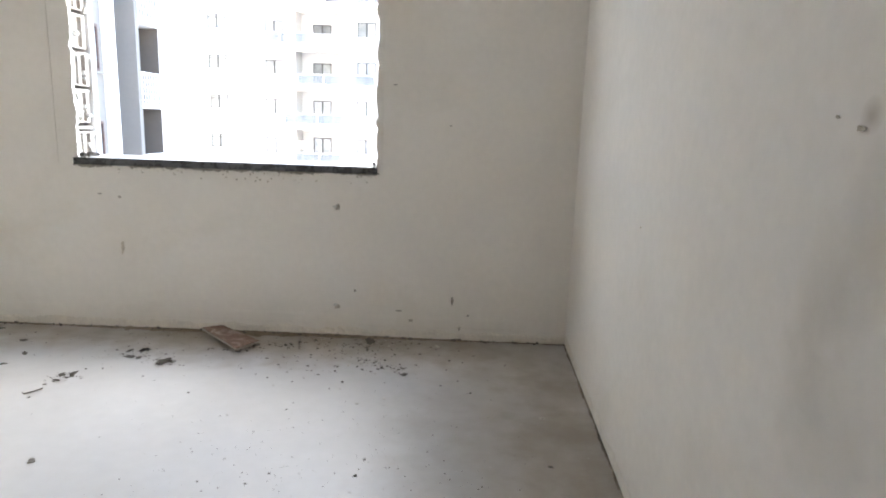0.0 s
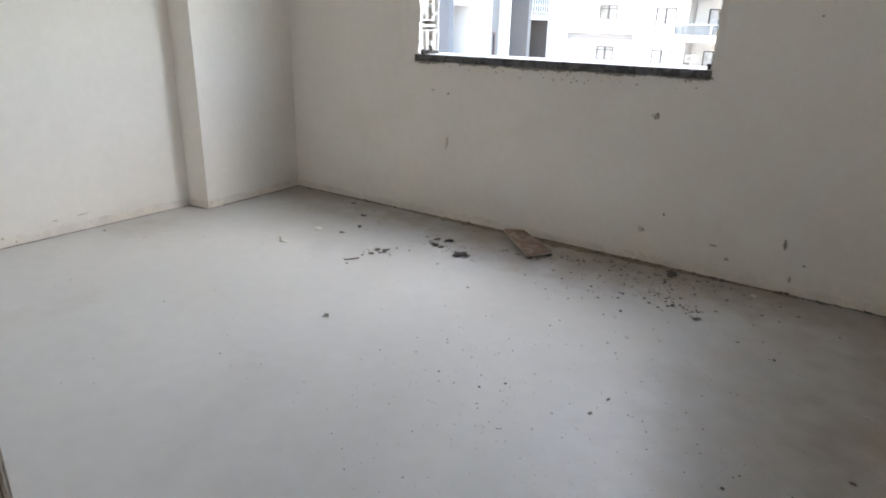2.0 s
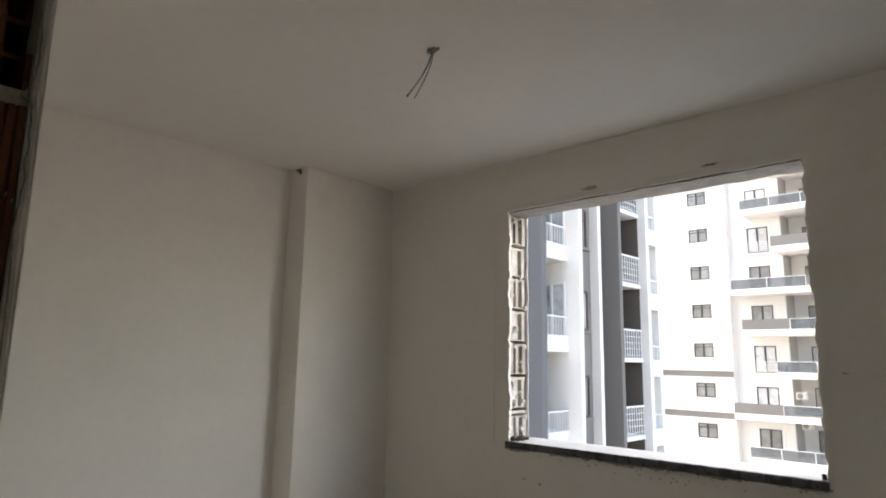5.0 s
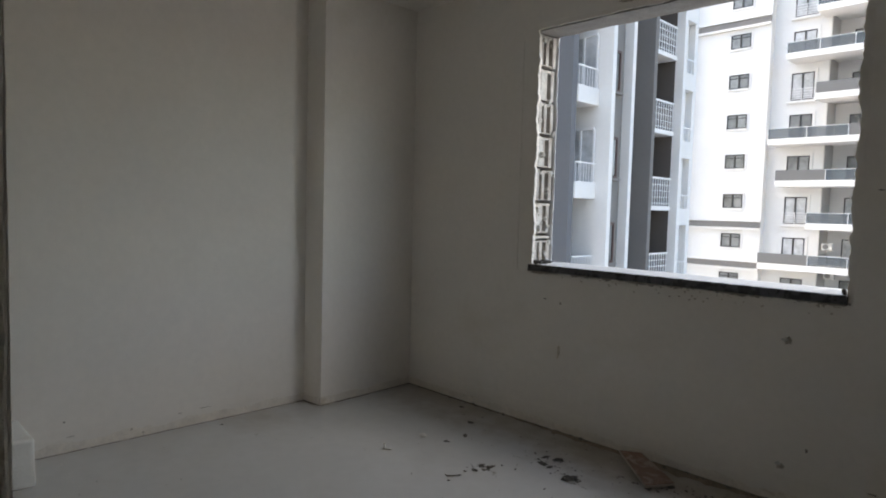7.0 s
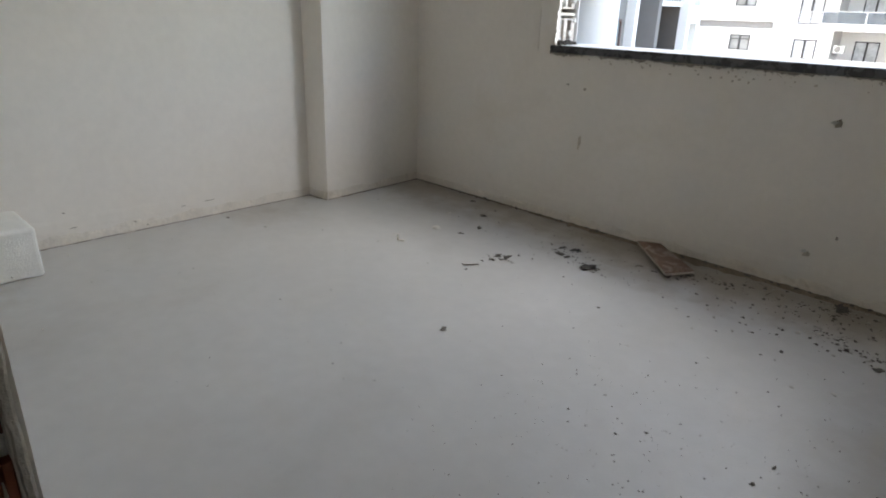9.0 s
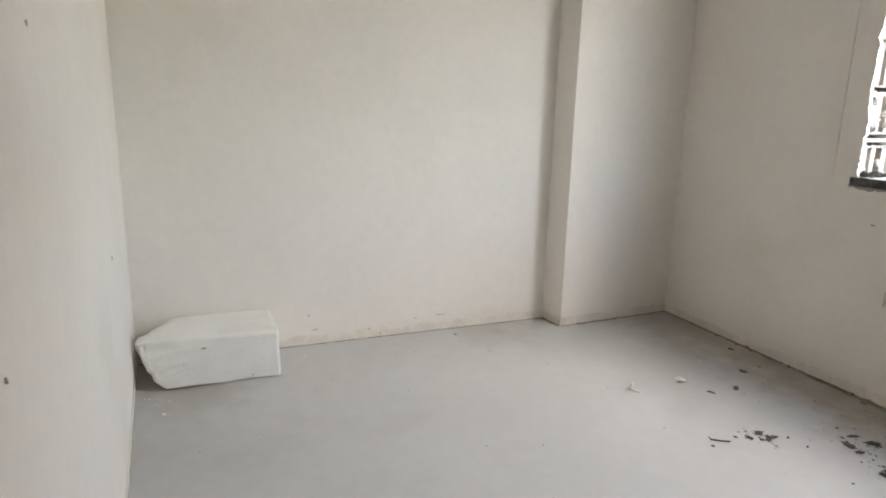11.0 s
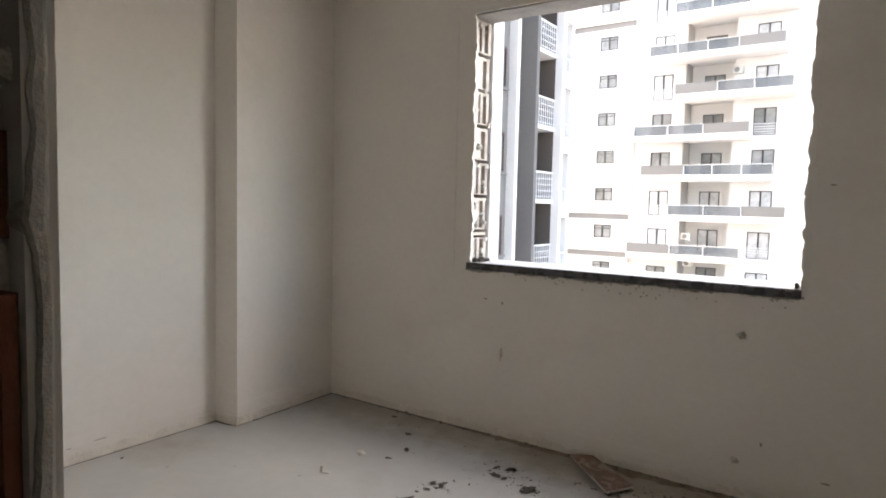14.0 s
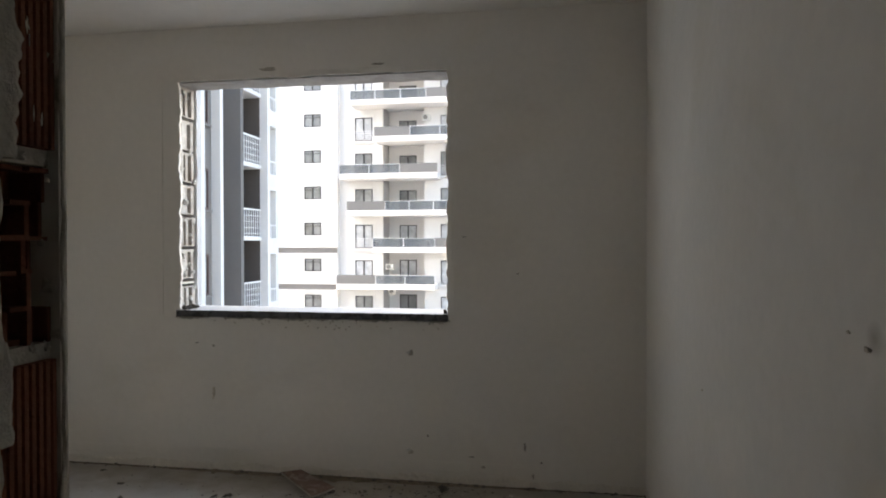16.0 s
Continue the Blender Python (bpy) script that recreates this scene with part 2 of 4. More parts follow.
def boxes(*pairs, bevel=0.0):
    bm = bmesh.new()
    for a, b in pairs:
        box(bm, a, b)
    if bevel:
        bmesh.ops.bevel(bm, geom=bm.edges[:], offset=bevel, segments=2, affect="EDGES", profile=0.6)
    return bm


def prism(points, z0, z1):
    """A flat outline, drawn upright from z0 to z1."""
    bm = bmesh.new()
    lo = [bm.verts.new((x, y, z0)) for x, y in points]
    hi = [bm.verts.new((x, y, z1)) for x, y in points]
    bm.faces.new(lo[::-1])
    bm.faces.new(hi)
    for i in range(len(points)):
        j = (i + 1) % len(points)
        bm.faces.new((lo[i], lo[j], hi[j], hi[i]))
    return bm


def jag(u, seed, size):
    """An uneven edge: slow and quick steps."""
    return size * (0.9 * noise.noise((u * 6, seed, 0)) + 0.6 * noise.noise((u * 23, seed, 3)) + 0.35 * noise.noise((u * 70, seed, 7)))


def ragged_strip(length, v0, v1, size, thick, seed, m, step=0.012, back=0.02, bm=None):
    """A strip of plaster along u: flush at v0, thick near v1, where it breaks off unevenly and turns back. m lays (u, v, w) into the world."""
    bm = bm or bmesh.new()
    rows = []
    count = max(int(length / step), 3)
    for i in range(count + 1):
        u = length * i / count
        edge = v1 + jag(u, seed, size)
        lift = thick * (0.8 + 0.5 * noise.noise((u * 14, seed, 11)))
        line = ((v0, -0.003), (v0 + (edge - v0) * 0.5, lift * 0.8), (edge - (edge - v0) * 0.12, lift), (edge, lift * 0.55), (edge - (edge - v0) * 0.03, -back))
        rows.append([bm.verts.new(m @ Vector((u, v, w))) for v, w in line])
    for a, b in zip(rows, rows[1:]):
        for i in range(len(a) - 1):
            bm.faces.new((a[i], a[i + 1], b[i + 1], b[i]))
    return bm


def lump(bm, place, size, flat=0.5, seed=0.0, detail=2, rough=0.35):
    """An uneven crumb of about that size, added to bm with its lowest part on place."""
    made = bmesh.ops.create_icosphere(bm, subdivisions=detail, radius=1.0)
    for v in made["verts"]:
        n = v.co.normalized()
        k = 1 + rough * (noise.noise((n * 1.7 + Vector((seed, seed * 0.7, 0)))) * 1.4 + noise.noise(n * 4.1 + Vector((0, seed, seed))) * 0.6)
        v.co = Vector((n.x * k * size, n.y * k * size * (0.75 + 0.2 * math.sin(seed * 9)), max(n.z * k, -0.75) * size * flat)) + Vector(place) + Vector((0, 0, size * flat * 0.7))
    return made["verts"]


def tube(points, radius, sides=8):
    """A round wire along a line of points."""
    bm = bmesh.new()
    rings = []
    for i, p in enumerate(points):
        p = Vector(p)
        d = (Vector(points[min(i + 1, len(points) - 1)]) - Vector(points[max(i - 1, 0)])).normalized()
        a = d.orthogonal().normalized()
        b = d.cross(a)
        rings.append([bm.verts.new(p + (a * math.cos(k * math.tau / sides) + b * math.sin(k * math.tau / sides)) * radius) for k in range(sides)])
    for r, s in zip(rings, rings[1:]):
        for k in range(sides):
            bm.faces.new((r[k], r[(k + 1) % sides], s[(k + 1) % sides], s[k]))
    bm.faces.new(rings[0][::-1])
    bm.faces.new(rings[-1])
    return bm


# ---------------------------------------------------------------- the plan
HIGH = 2.667                                   # the ceiling above the floor
THICK_N = 0.205                                # the outer wall
WIN_L, WIN_R, WIN_B, WIN_T = -2.727, -1.085, 0.940, 2.350
DOOR_X, DOOR_T = -1.050, 2.15                   # the free end of the partition; the lintel's underside


def east_x(y):
    return 0.028 * y


def west_x(y):
    return -3.945


def south_y(x):
    return -2.915 + 0.033 * (x + 1.07)


PART = 0.119                                   # the partition's thickness

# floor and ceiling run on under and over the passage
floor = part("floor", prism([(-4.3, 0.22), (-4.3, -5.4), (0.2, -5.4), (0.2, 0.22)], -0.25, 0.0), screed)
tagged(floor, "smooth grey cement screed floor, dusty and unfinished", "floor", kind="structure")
ceiling = part("ceiling", prism([(-4.3, 0.22), (-4.3, -5.4), (0.2, -5.4), (0.2, 0.22)], HIGH, HIGH + 0.25), ceiling_paint)
tagged(ceiling, "plain off-white plastered ceiling", "ceiling", kind="structure")


def wall_north():
    """The outer wall with its window opening; the brick ends stand free at the opening's west side."""
    cut_l, cut_r, cut_t, cut_b = WIN_L - 0.115, WIN_R + 0.006, WIN_T + 0.006, WIN_B - 0.01
    xs, zs = (-4.3, cut_l, cut_r, 0.2), (0.0, cut_b, cut_t, HIGH)
    bm = bmesh.new()
    for y in (0.0, THICK_N):
        for i in range(3):
            for k in range(3):
                if (i, k) != (1, 1):
                    bm.faces.new([bm.verts.new(p) for p in ((xs[i], y, zs[k]), (xs[i + 1], y, zs[k]), (xs[i + 1], y, zs[k + 1]), (xs[i], y, zs[k + 1]))])
    for a, b in (((cut_l, cut_b), (cut_l, cut_t)), ((cut_l, cut_t), (cut_r, cut_t)), ((cut_r, cut_t), (cut_r, cut_b)), ((cut_r, cut_b), (cut_l, cut_b))):
        bm.faces.new([bm.verts.new(p) for p in ((a[0], 0, a[1]), (b[0], 0, b[1]), (b[0], THICK_N, b[1]), (a[0], THICK_N, a[1]))])
    bmesh.ops.remove_doubles(bm, verts=bm.verts, dist=0.0005)
    ob = part("wall_north", bm, plaster)
    return tagged(ob, "cream plastered wall with a raw window opening and no frame", "wall", kind="structure")


north = wall_north()
east = part("wall_east", prism([(0.0, 0.0), (east_x(-5.3), -5.3), (0.2, -5.3), (0.2, 0.0)], 0.0, HIGH), plaster_east)
tagged(east, "cream plastered side wall with brown damp stains", "wall", kind="structure")
west = part("wall_west", prism([(-4.3, 0.0), (-4.3, -3.3), (west_x(-3.3), -3.3), (west_x(0), 0.0)], 0.0, HIGH), plaster)
tagged(west, "plain cream plastered side wall", "wall", kind="structure")
column = part("wall_column", prism([(-4.0, -0.815), (-3.779, -0.787), (-3.815, 0.0), (-4.0, 0.0)], 0.0, HIGH), plaster)
tagged(column, "plastered structural column projecting at the corner", "column", kind="structure")


def wall_south():
    """The partition with the doorway beside the east wall."""
    end = DOOR_X - 0.27
    bm = bmesh.new()
    a, b = (-4.0, south_y(-4.0)), (end, south_y(end))
    parts = [([a, (a[0], a[1] - PART), (b[0], b[1] - PART), b], 0.0, HIGH),
             ([b, (b[0], b[1] - PART), (0.05, south_y(0.05) - PART), (0.05, south_y(0.05))], DOOR_T, HIGH)]
    for outline, z0, z1 in parts:
        one = prism(outline, z0, z1)
        me = bpy.data.meshes.new("piece")
        one.to_mesh(me)
        one.free()
        bm.from_mesh(me)
        bpy.data.meshes.remove(me)
    ob = part("wall_south", bm, plaster)
    return tagged(ob, "cream plastered partition with a raw open doorway", "wall", kind="structure")


south = wall_south()
# the hole is added, out of view, to brighten the passage
back_wall = part("wall_passage", boxes(((-4.3, -5.4, 0), (-2.25, -5.2, HIGH)), ((-1.95, -5.4, 0), (0.2, -5.2, HIGH)),
                                       ((-2.25, -5.4, 0), (-1.95, -5.2, 1.69)), ((-2.25, -5.4, 1.93), (-1.95, -5.2, HIGH))), plaster)
tagged(back_wall, "plain plastered passage wall with an added hole for daylight", "wall", kind="structure")
side_wall = part("wall_passage_west", boxes(((-3.2, -5.2, 0), (-3.0, south_y(-3.1) - PART - 0.02, HIGH))), plaster)
tagged(side_wall, "plain plastered end wall of the passage", "wall", kind="structure")


# ---------------------------------------------------------------- broken brick ends
def hollow_brick(width, height, depth, cols, rows, web, mat, shelf=None):
    """A hollow clay brick seen on its open end, which faces +x; y is across the wall."""
    bm = bmesh.new()
    chip = random.Random(cols * 10 + rows)
    for c in range(cols + 1):                  # each web breaks off a little differently from row to row
        y = -width / 2 + (width - web) * c / cols
        for r in range(rows):
            z0, z1 = height * r / rows, height * (r + 1) / rows
            lost = (0.034 if rows > 1 else 0.004) * chip.random() ** 1.5
            box(bm, (-depth, y, z0), (-lost - (0.003 if 0 < c < cols else 0.0), y + web * (0.8 + 0.2 * chip.random()), z1))
    shelf = shelf or web
    for r in range(rows + 1):
        z = (height - shelf) * r / rows
        for c in range(cols):
            y0, y1 = -width / 2 + (width - web) * c / cols + web * 0.5, -width / 2 + (width - web) * (c + 1) / cols + web * 0.5
            lost = (0.030 if rows > 1 else 0.0) * chip.random() ** 1.5
            box(bm, (-depth, y0, z + 0.0006), (-0.0015 - lost, y1, z + shelf * (0.75 + 0.25 * chip.random()) - 0.0006))
    box(bm, (-depth - 0.01, -width / 2 + 0.001, 0.001), (-depth + 0.001, width / 2 - 0.001, height - 0.001))
    return mesh_of("brick", bm, mat)


def ribbed_brick(width, height, depth, ribs, mat):
    """A brick seen on its grooved face, which looks along +x."""
    outline = [(-depth, -width / 2)]
    for i in range(ribs):
        y0, y1 = -width / 2 + width * i / ribs, -width / 2 + width * (i + 1) / ribs
        g = (y1 - y0) * 0.22
        outline += [(-0.004, y0), (0.0, y0 + g), (0.0, y1 - g), (-0.004, y1)]
    outline.append((-depth, width / 2))
    clean = [p for i, p in enumerate(outline) if i == 0 or (Vector(p) - Vector(outline[i - 1])).length > 1e-5]
    return mesh_of("brick", prism(clean, 0.0, height), mat)


# window, west side: courses of 0.2 m with two tall slots each, smeared with plaster
slot_brick = hollow_brick(0.150, 0.182, 0.10, 2, 1, 0.030, brick_dusty, 0.010)
mid_y = 0.103
for k in range(8):
    z = WIN_B + 0.012 + k * 0.2 - (0.03 if k == 0 else 0)
    if z + 0.06 > WIN_T:
        break
    b = again("brick", slot_brick, north, pose(WIN_L - 0.012 - 0.006 * (k % 2), mid_y, z, 0, 0, (-1.5, 2.0, -0.8)[k % 3]))
    if z + 0.182 > WIN_T:
        b.scale.z = (WIN_T - z) / 0.182
bm = bmesh.new()
for k in range(9):
    z = WIN_B - 0.01 + k * 0.2 - (0.012 if k else 0)
    if z < WIN_T:
        box(bm, (WIN_L - 0.115, 0.02, z), (WIN_L - 0.02, 0.185, min(z + 0.014, WIN_T)))
part("mortar_joint", bm, plaster_raw, north)
bm = bmesh.new()
for k in range(1, 8, 2):                       # slots choked with plaster in every other course
    z = WIN_B + 0.02 + k * 0.2
    if z + 0.1 < WIN_T:
        box(bm, (WIN_L - 0.10, 0.040, z), (WIN_L - 0.022, 0.094, min(z + 0.165, WIN_T)))
rng = random.Random(5)
for k in range(34):
    lump(bm, (WIN_L - 0.016 - rng.random() * 0.015, 0.03 + rng.random() * 0.15, WIN_B + 0.02 + rng.random() ** 1.5 * 1.36), 0.010 + 0.014 * rng.random(), 1.0, k * 1.7, 2)
part("plaster_smear", bm, plaster_edge_mat, north)
# layers of plaster in front of and behind the bricks, broken off
up_left = Matrix(((0, 1, 0, WIN_L - 0.115), (0, 0, -1, 0.0025), (1, 0, 0, WIN_B - 0.01), (0, 0, 0, 1)))
part("plaster_edge", ragged_strip(WIN_T - WIN_B + 0.02, -0.012, 0.115, 0.017, 0.004, 2.0, up_left, step=0.006, back=0.022), plaster, north)
up_left_out = Matrix(((0, 1, 0, WIN_L - 0.115), (0, 0, -1, THICK_N - 0.004), (1, 0, 0, WIN_B - 0.01), (0, 0, 0, 1)))
part("plaster_edge", ragged_strip(WIN_T - WIN_B + 0.02, 0.0, 0.112, 0.006, 0.012, 4.0, up_left_out, step=0.01, back=0.004), white_render, north)
up_right = Matrix(((0, -1, 0, WIN_R + 0.05), (0, 0, -1, 0.0), (1, 0, 0, WIN_B - 0.02), (0, 0, 0, 1)))
part("plaster_edge", ragged_strip(WIN_T - WIN_B + 0.03, 0.0, 0.052, 0.016, 0.003, 6.0, up_right, step=0.008, back=0.03), plaster, north)
along_top = Matrix(((1, 0, 0, WIN_L - 0.02), (0, 0, -1, 0.0), (0, -1, 0, WIN_T + 0.05), (0, 0, 0, 1)))
part("plaster_edge", ragged_strip(WIN_R - WIN_L + 0.03, 0.0, 0.05, 0.008, 0.003, 8.0, along_top, step=0.01, back=0.03), plaster, north)

# raw concrete lintel over the opening
bm = boxes(((WIN_L - 0.11, 0.012, WIN_T - 0.006), (WIN_R + 0.003, THICK_N - 0.01, WIN_T + 0.004)))
bmesh.ops.subdivide_edges(bm, edges=[e for e in bm.edges if e.calc_length() > 0.5], cuts=60)
for v in bm.verts:
    v.co.z += 0.006 * noise.noise(v.co * 9) - 0.002
part("lintel", bm, concrete, north, "rough grey concrete lintel")

# the partition's free end: grooved and open bricks in turn, with rough plaster on both sides
open_brick = hollow_brick(0.084, 0.186, 0.24, 3, 5, 0.007, brick_mat)
grooved = ribbed_brick(0.082, 0.186, 0.24, 9, brick_mat)
end_y = south_y(DOOR_X) - 0.0515
for k in range(11):
    z = 0.045 + k * 0.2045
    if z + 0.186 < DOOR_T + 0.02:
        again("brick", open_brick if k % 2 == 0 else grooved, south, pose(DOOR_X - (0.008 if k % 2 else 0.012), end_y, z, 0, 0, (1.0, -1.2)[k % 2]))
bm = bmesh.new()
for k in range(12):
    z = k * 0.2045 + 0.027
    box(bm, (DOOR_X - 0.26, end_y - 0.043, max(z, 0.0)), (DOOR_X - 0.016, end_y + 0.043, min(z + 0.0175, DOOR_T)))
rng = random.Random(9)
for k in range(130):
    side = rng.choice((-1, -1, 1))
    y = end_y + side * (0.030 + 0.016 * rng.random())
    lump(bm, (DOOR_X - 0.017, y, 0.05 + 2.0 * rng.random()), 0.003 + 0.008 * rng.random() ** 2, 1.1, k * 2.3, 2, 0.45)
for k in range(70):                            # mortar squeezed out of the bed joints
    z = 0.029 + 0.2045 * rng.randrange(10) + 0.012 * rng.random()
    lump(bm, (DOOR_X - 0.018, end_y - 0.04 + 0.08 * rng.random(), z), 0.004 + 0.006 * rng.random() ** 2, 1.0, k * 1.9, 2, 0.45)
part("mortar_joint", bm, plaster_raw, south)
rng = random.Random(14)
for k in range(5):                             # flakes of plaster stuck on the brick faces
    bm = bmesh.new()
    lump(bm, (0, 0, 0), 0.5, 0.3, k * 4.1, 3, 0.6)
    size = 0.007 + 0.009 * rng.random()
    z = 1.47 + 0.16 * rng.random()
    part("plaster_flake", bm, plaster_raw, south, at=Matrix.Translation((DOOR_X - 0.009, end_y - 0.035 + 0.065 * rng.random(), z)) @ pose(0, 0, 0, 0, 90, rng.random() * 60)
         @ Matrix.Diagonal((size * 1.6, size, size * 0.5, 1)))
# plaster skins, the passage side thick and uneven
room_skin = Matrix(((0, 0, 1, DOOR_X - 0.004), (0, -1, 0, south_y(DOOR_X) + 0.0), (1, 0, 0, 0.0), (0, 0, 0, 1)))
bm = ragged_strip(DOOR_T, 0.0, 0.010, 0.006, 0.004, 12.0, room_skin, step=0.006, back=0.03)
part("plaster_edge", bm, plaster_raw, south)
hall_skin = Matrix(((0, 0, 1, DOOR_X - 0.004), (0, 1, 0, south_y(DOOR_X) - PART), (1, 0, 0, 0.0), (0, 0, 0, 1)))
bm = ragged_strip(1.47, 0.0, 0.031, 0.009, 0.006, 14.0, hall_skin, step=0.006, back=0.03)
ragged_strip(DOOR_T - 1.46, 0.0, 0.050, 0.024, 0.006, 16.0, hall_skin @ Matrix.Translation((1.46, 0, 0)), step=0.005, back=0.03, bm=bm)
ragged_strip(0.10, 0.0, 0.044, 0.012, 0.007, 17.0, hall_skin @ Matrix.Translation((1.182, 0, 0)), step=0.005, back=0.03, bm=bm)
part("plaster_edge", bm, plaster_raw, south)
# the skins' own thickness along the wall's two faces up to the end
a, b = DOOR_X - 0.27, DOOR_X - 0.004
bm = prism([(a, south_y(a)), (a, south_y(a) - 0.011), (b, south_y(b) - 0.011), (b, south_y(b))], 0.0, DOOR_T)
part("plaster_skin", bm, plaster, south)
bm = prism([(a, south_y(a) - PART), (b, south_y(b) - PART), (b, south_y(b) - PART + 0.018), (a, south_y(a) - PART + 0.018)], 0.0, DOOR_T)
part("plaster_skin", bm, plaster, south)


# ---------------------------------------------------------------- foot of the walls
def foot(wall, a, b, seed, crumbs=1.0):
    """The skim coat breaks off a hand above the floor; crumbs of mortar fill the joint below. The room lies to the left of a to b."""
    a, b = Vector((*a, 0)), Vector((*b, 0))
    along = (b - a).normalized()
    out = Vector((-along.y, along.x, 0))
    m = Matrix(((along.x, 0, out.x, a.x), (along.y, 0, out.y, a.y), (0, -1, 0, 0.17), (0, 0, 0, 1)))
    part("plaster_lip", ragged_strip((b - a).length, 0.0, 0.105, 0.020, 0.0024, seed, m, step=0.012, back=0.002), plaster, wall)
    low = Matrix(((along.x, 0, out.x, a.x), (along.y, 0, out.y, a.y), (0, 1, 0, 0.0), (0, 0, 0, 1)))
    part("grimy_foot", ragged_strip((b - a).length, -0.06, 0.050, 0.020, 0.0045, seed + 9, low, step=0.015, back=0.002), grimy_plaster, wall)
    g = Matrix(((along.x, out.x, 0, a.x), (along.y, out.y, 0, a.y), (0, 0, 1, 0.0), (0, 0, 0, 1)))
    part("joint_crumbs", ragged_strip((b - a).length, -0.004, 0.011 * crumbs, 0.009 * crumbs, 0.006 * crumbs, seed + 5, g, step=0.008, back=0.002), joint_dirt, wall)


foot(north, (0.0, 0.0), (-3.815, 0.0), 21.0)
foot(east, (east_x(-2.9), -2.9), (0.0, 0.0), 31.0)
foot(column, (-3.815, 0.0), (-3.779, -0.787), 41.0)
foot(column, (-3.779, -0.787), (-3.945, -0.808), 43.0)
foot(west, (west_x(-0.808), -0.808), (west_x(-3.02), -3.02), 51.0, 0.6)
foot(south, (west_x(-3.05), south_y(-3.97)), (DOOR_X - 0.01, south_y(DOOR_X - 0.01)), 61.0, 0.35)


# ---------------------------------------------------------------- marks on the walls
def mark(wall, place, facing, w, h, seed, mat):
    """A shallow knock or smear in the plaster: an uneven crust, 2 mm thick."""
    bm = bmesh.new()
    lump(bm, (0, 0, 0), 0.5, 0.01, seed, 3, 0.9)
    ob = part("plaster_mark", bm, mat, wall)
    turn = {"n": pose(0, 0, 0, 90, 0, 0), "e": pose(0, 0, 0, 90, 0, -90), "w": pose(0, 0, 0, 90, 0, 90), "s": pose(0, 0, 0, 90, 0, 180)}[facing]
    ob.matrix_basis = Matrix.Translation(place) @ turn @ Matrix.Diagonal((w, h, 0.4, 1))


NORTH_MARKS = ((-1.296, 0.742, 0.024, 0.030), (-2.512, 0.467, 0.013, 0.075), (-1.300, 0.175, 0.026, 0.036), (-0.65, 0.233, 0.013, 0.040),
               (-0.95, 0.163, 0.026, 0.010), (-0.88, 0.108, 0.020, 0.014), (-0.56, 0.15, 0.012, 0.012), (-0.605, 0.075, 0.010, 0.024),
               (-1.20, 0.272, 0.008, 0.02), (-0.99, 1.405, 0.016, 0.007), (-2.51, 0.755, 0.014, 0.014), (-2.62, 0.77, 0.02, 0.008),
               (-2.16, 2.40, 0.07, 0.018), (-0.69, 1.20, 0.01, 0.01), (-1.48, 2.40, 0.06, 0.01))
for i, (x, z, w, h) in enumerate(NORTH_MARKS):
    mark(north, (x, -0.001, z), "n", w, h, i * 3.1, faint_mark if h > 0.07 else mark_mat)
mark(north, (-1.312, -0.003, 0.745), "n", 0.022, 0.012, 77.0, pale_mat)
mark(north, (-1.310, -0.003, 0.185), "n", 0.020, 0.016, 79.0, pale_mat)
for i, (x, z, w, h) in enumerate(((-1.67, 1.46, 0.003, 0.020), (-1.68, 1.42, 0.006, 0.006), (-1.99, 1.41, 0.006, 0.022), (-1.99, 1.34, 0.005, 0.016),
                                  (-3.09, 0.72, 0.012, 0.03), (-1.60, 0.93, 0.006, 0.014))):
    mark(south, (x, south_y(x) + 0.001, z), "s", w * 0.7, h * 0.7, 40 + i * 2.7, faint_mark)
for i, (y, z, w, h) in enumerate(((-2.20, 0.16, 0.014, 0.012), (-1.88, 0.05, 0.022, 0.02), (-1.82, 0.02, 0.02, 0.016), (-2.17, 0.08, 0.05, 0.006),
                                  (-1.47, 0.09, 0.07, 0.006), (-1.62, 0.085, 0.03, 0.006))):
    mark(west, (west_x(y) + 0.001, y, z), "w", w * 0.7, h * 0.7, 60 + i * 2.1, mark_mat)
for i, (y, z, w, h) in enumerate(((-2.515, 1.218, 0.014, 0.012), (-2.45, 1.235, 0.006, 0.006), (-1.4, 0.9, 0.006, 0.008))):
    mark(east, (east_x(y) - 0.001, y, z), "e", w, h, 80 + i * 2.1, faint_mark)
# mortar splashed on the wall under the sill
splash = bmesh.new()
rng = random.Random(52)
for k in range(90):
    x, z = WIN_L + (WIN_R - WIN_L) * rng.random() ** 0.8, WIN_B - 0.026 - 0.045 * rng.random() ** 2.5
    size = 0.0015 + 0.005 * rng.random() ** 2
    for v in lump(splash, (0, 0, 0), 1.0, 0.2, k * 1.3, 1, 0.9):
        v.co = Vector((x + v.co.x * size * 1.3, -0.001 - v.co.z * size, z + v.co.y * size))
part("mortar_splash", splash, mark_mat, north)
# the column's broken edge at the top
mark(column, (-3.84, -0.799, 2.64), "w", 0.06, 0.03, 91.0, mark_mat)


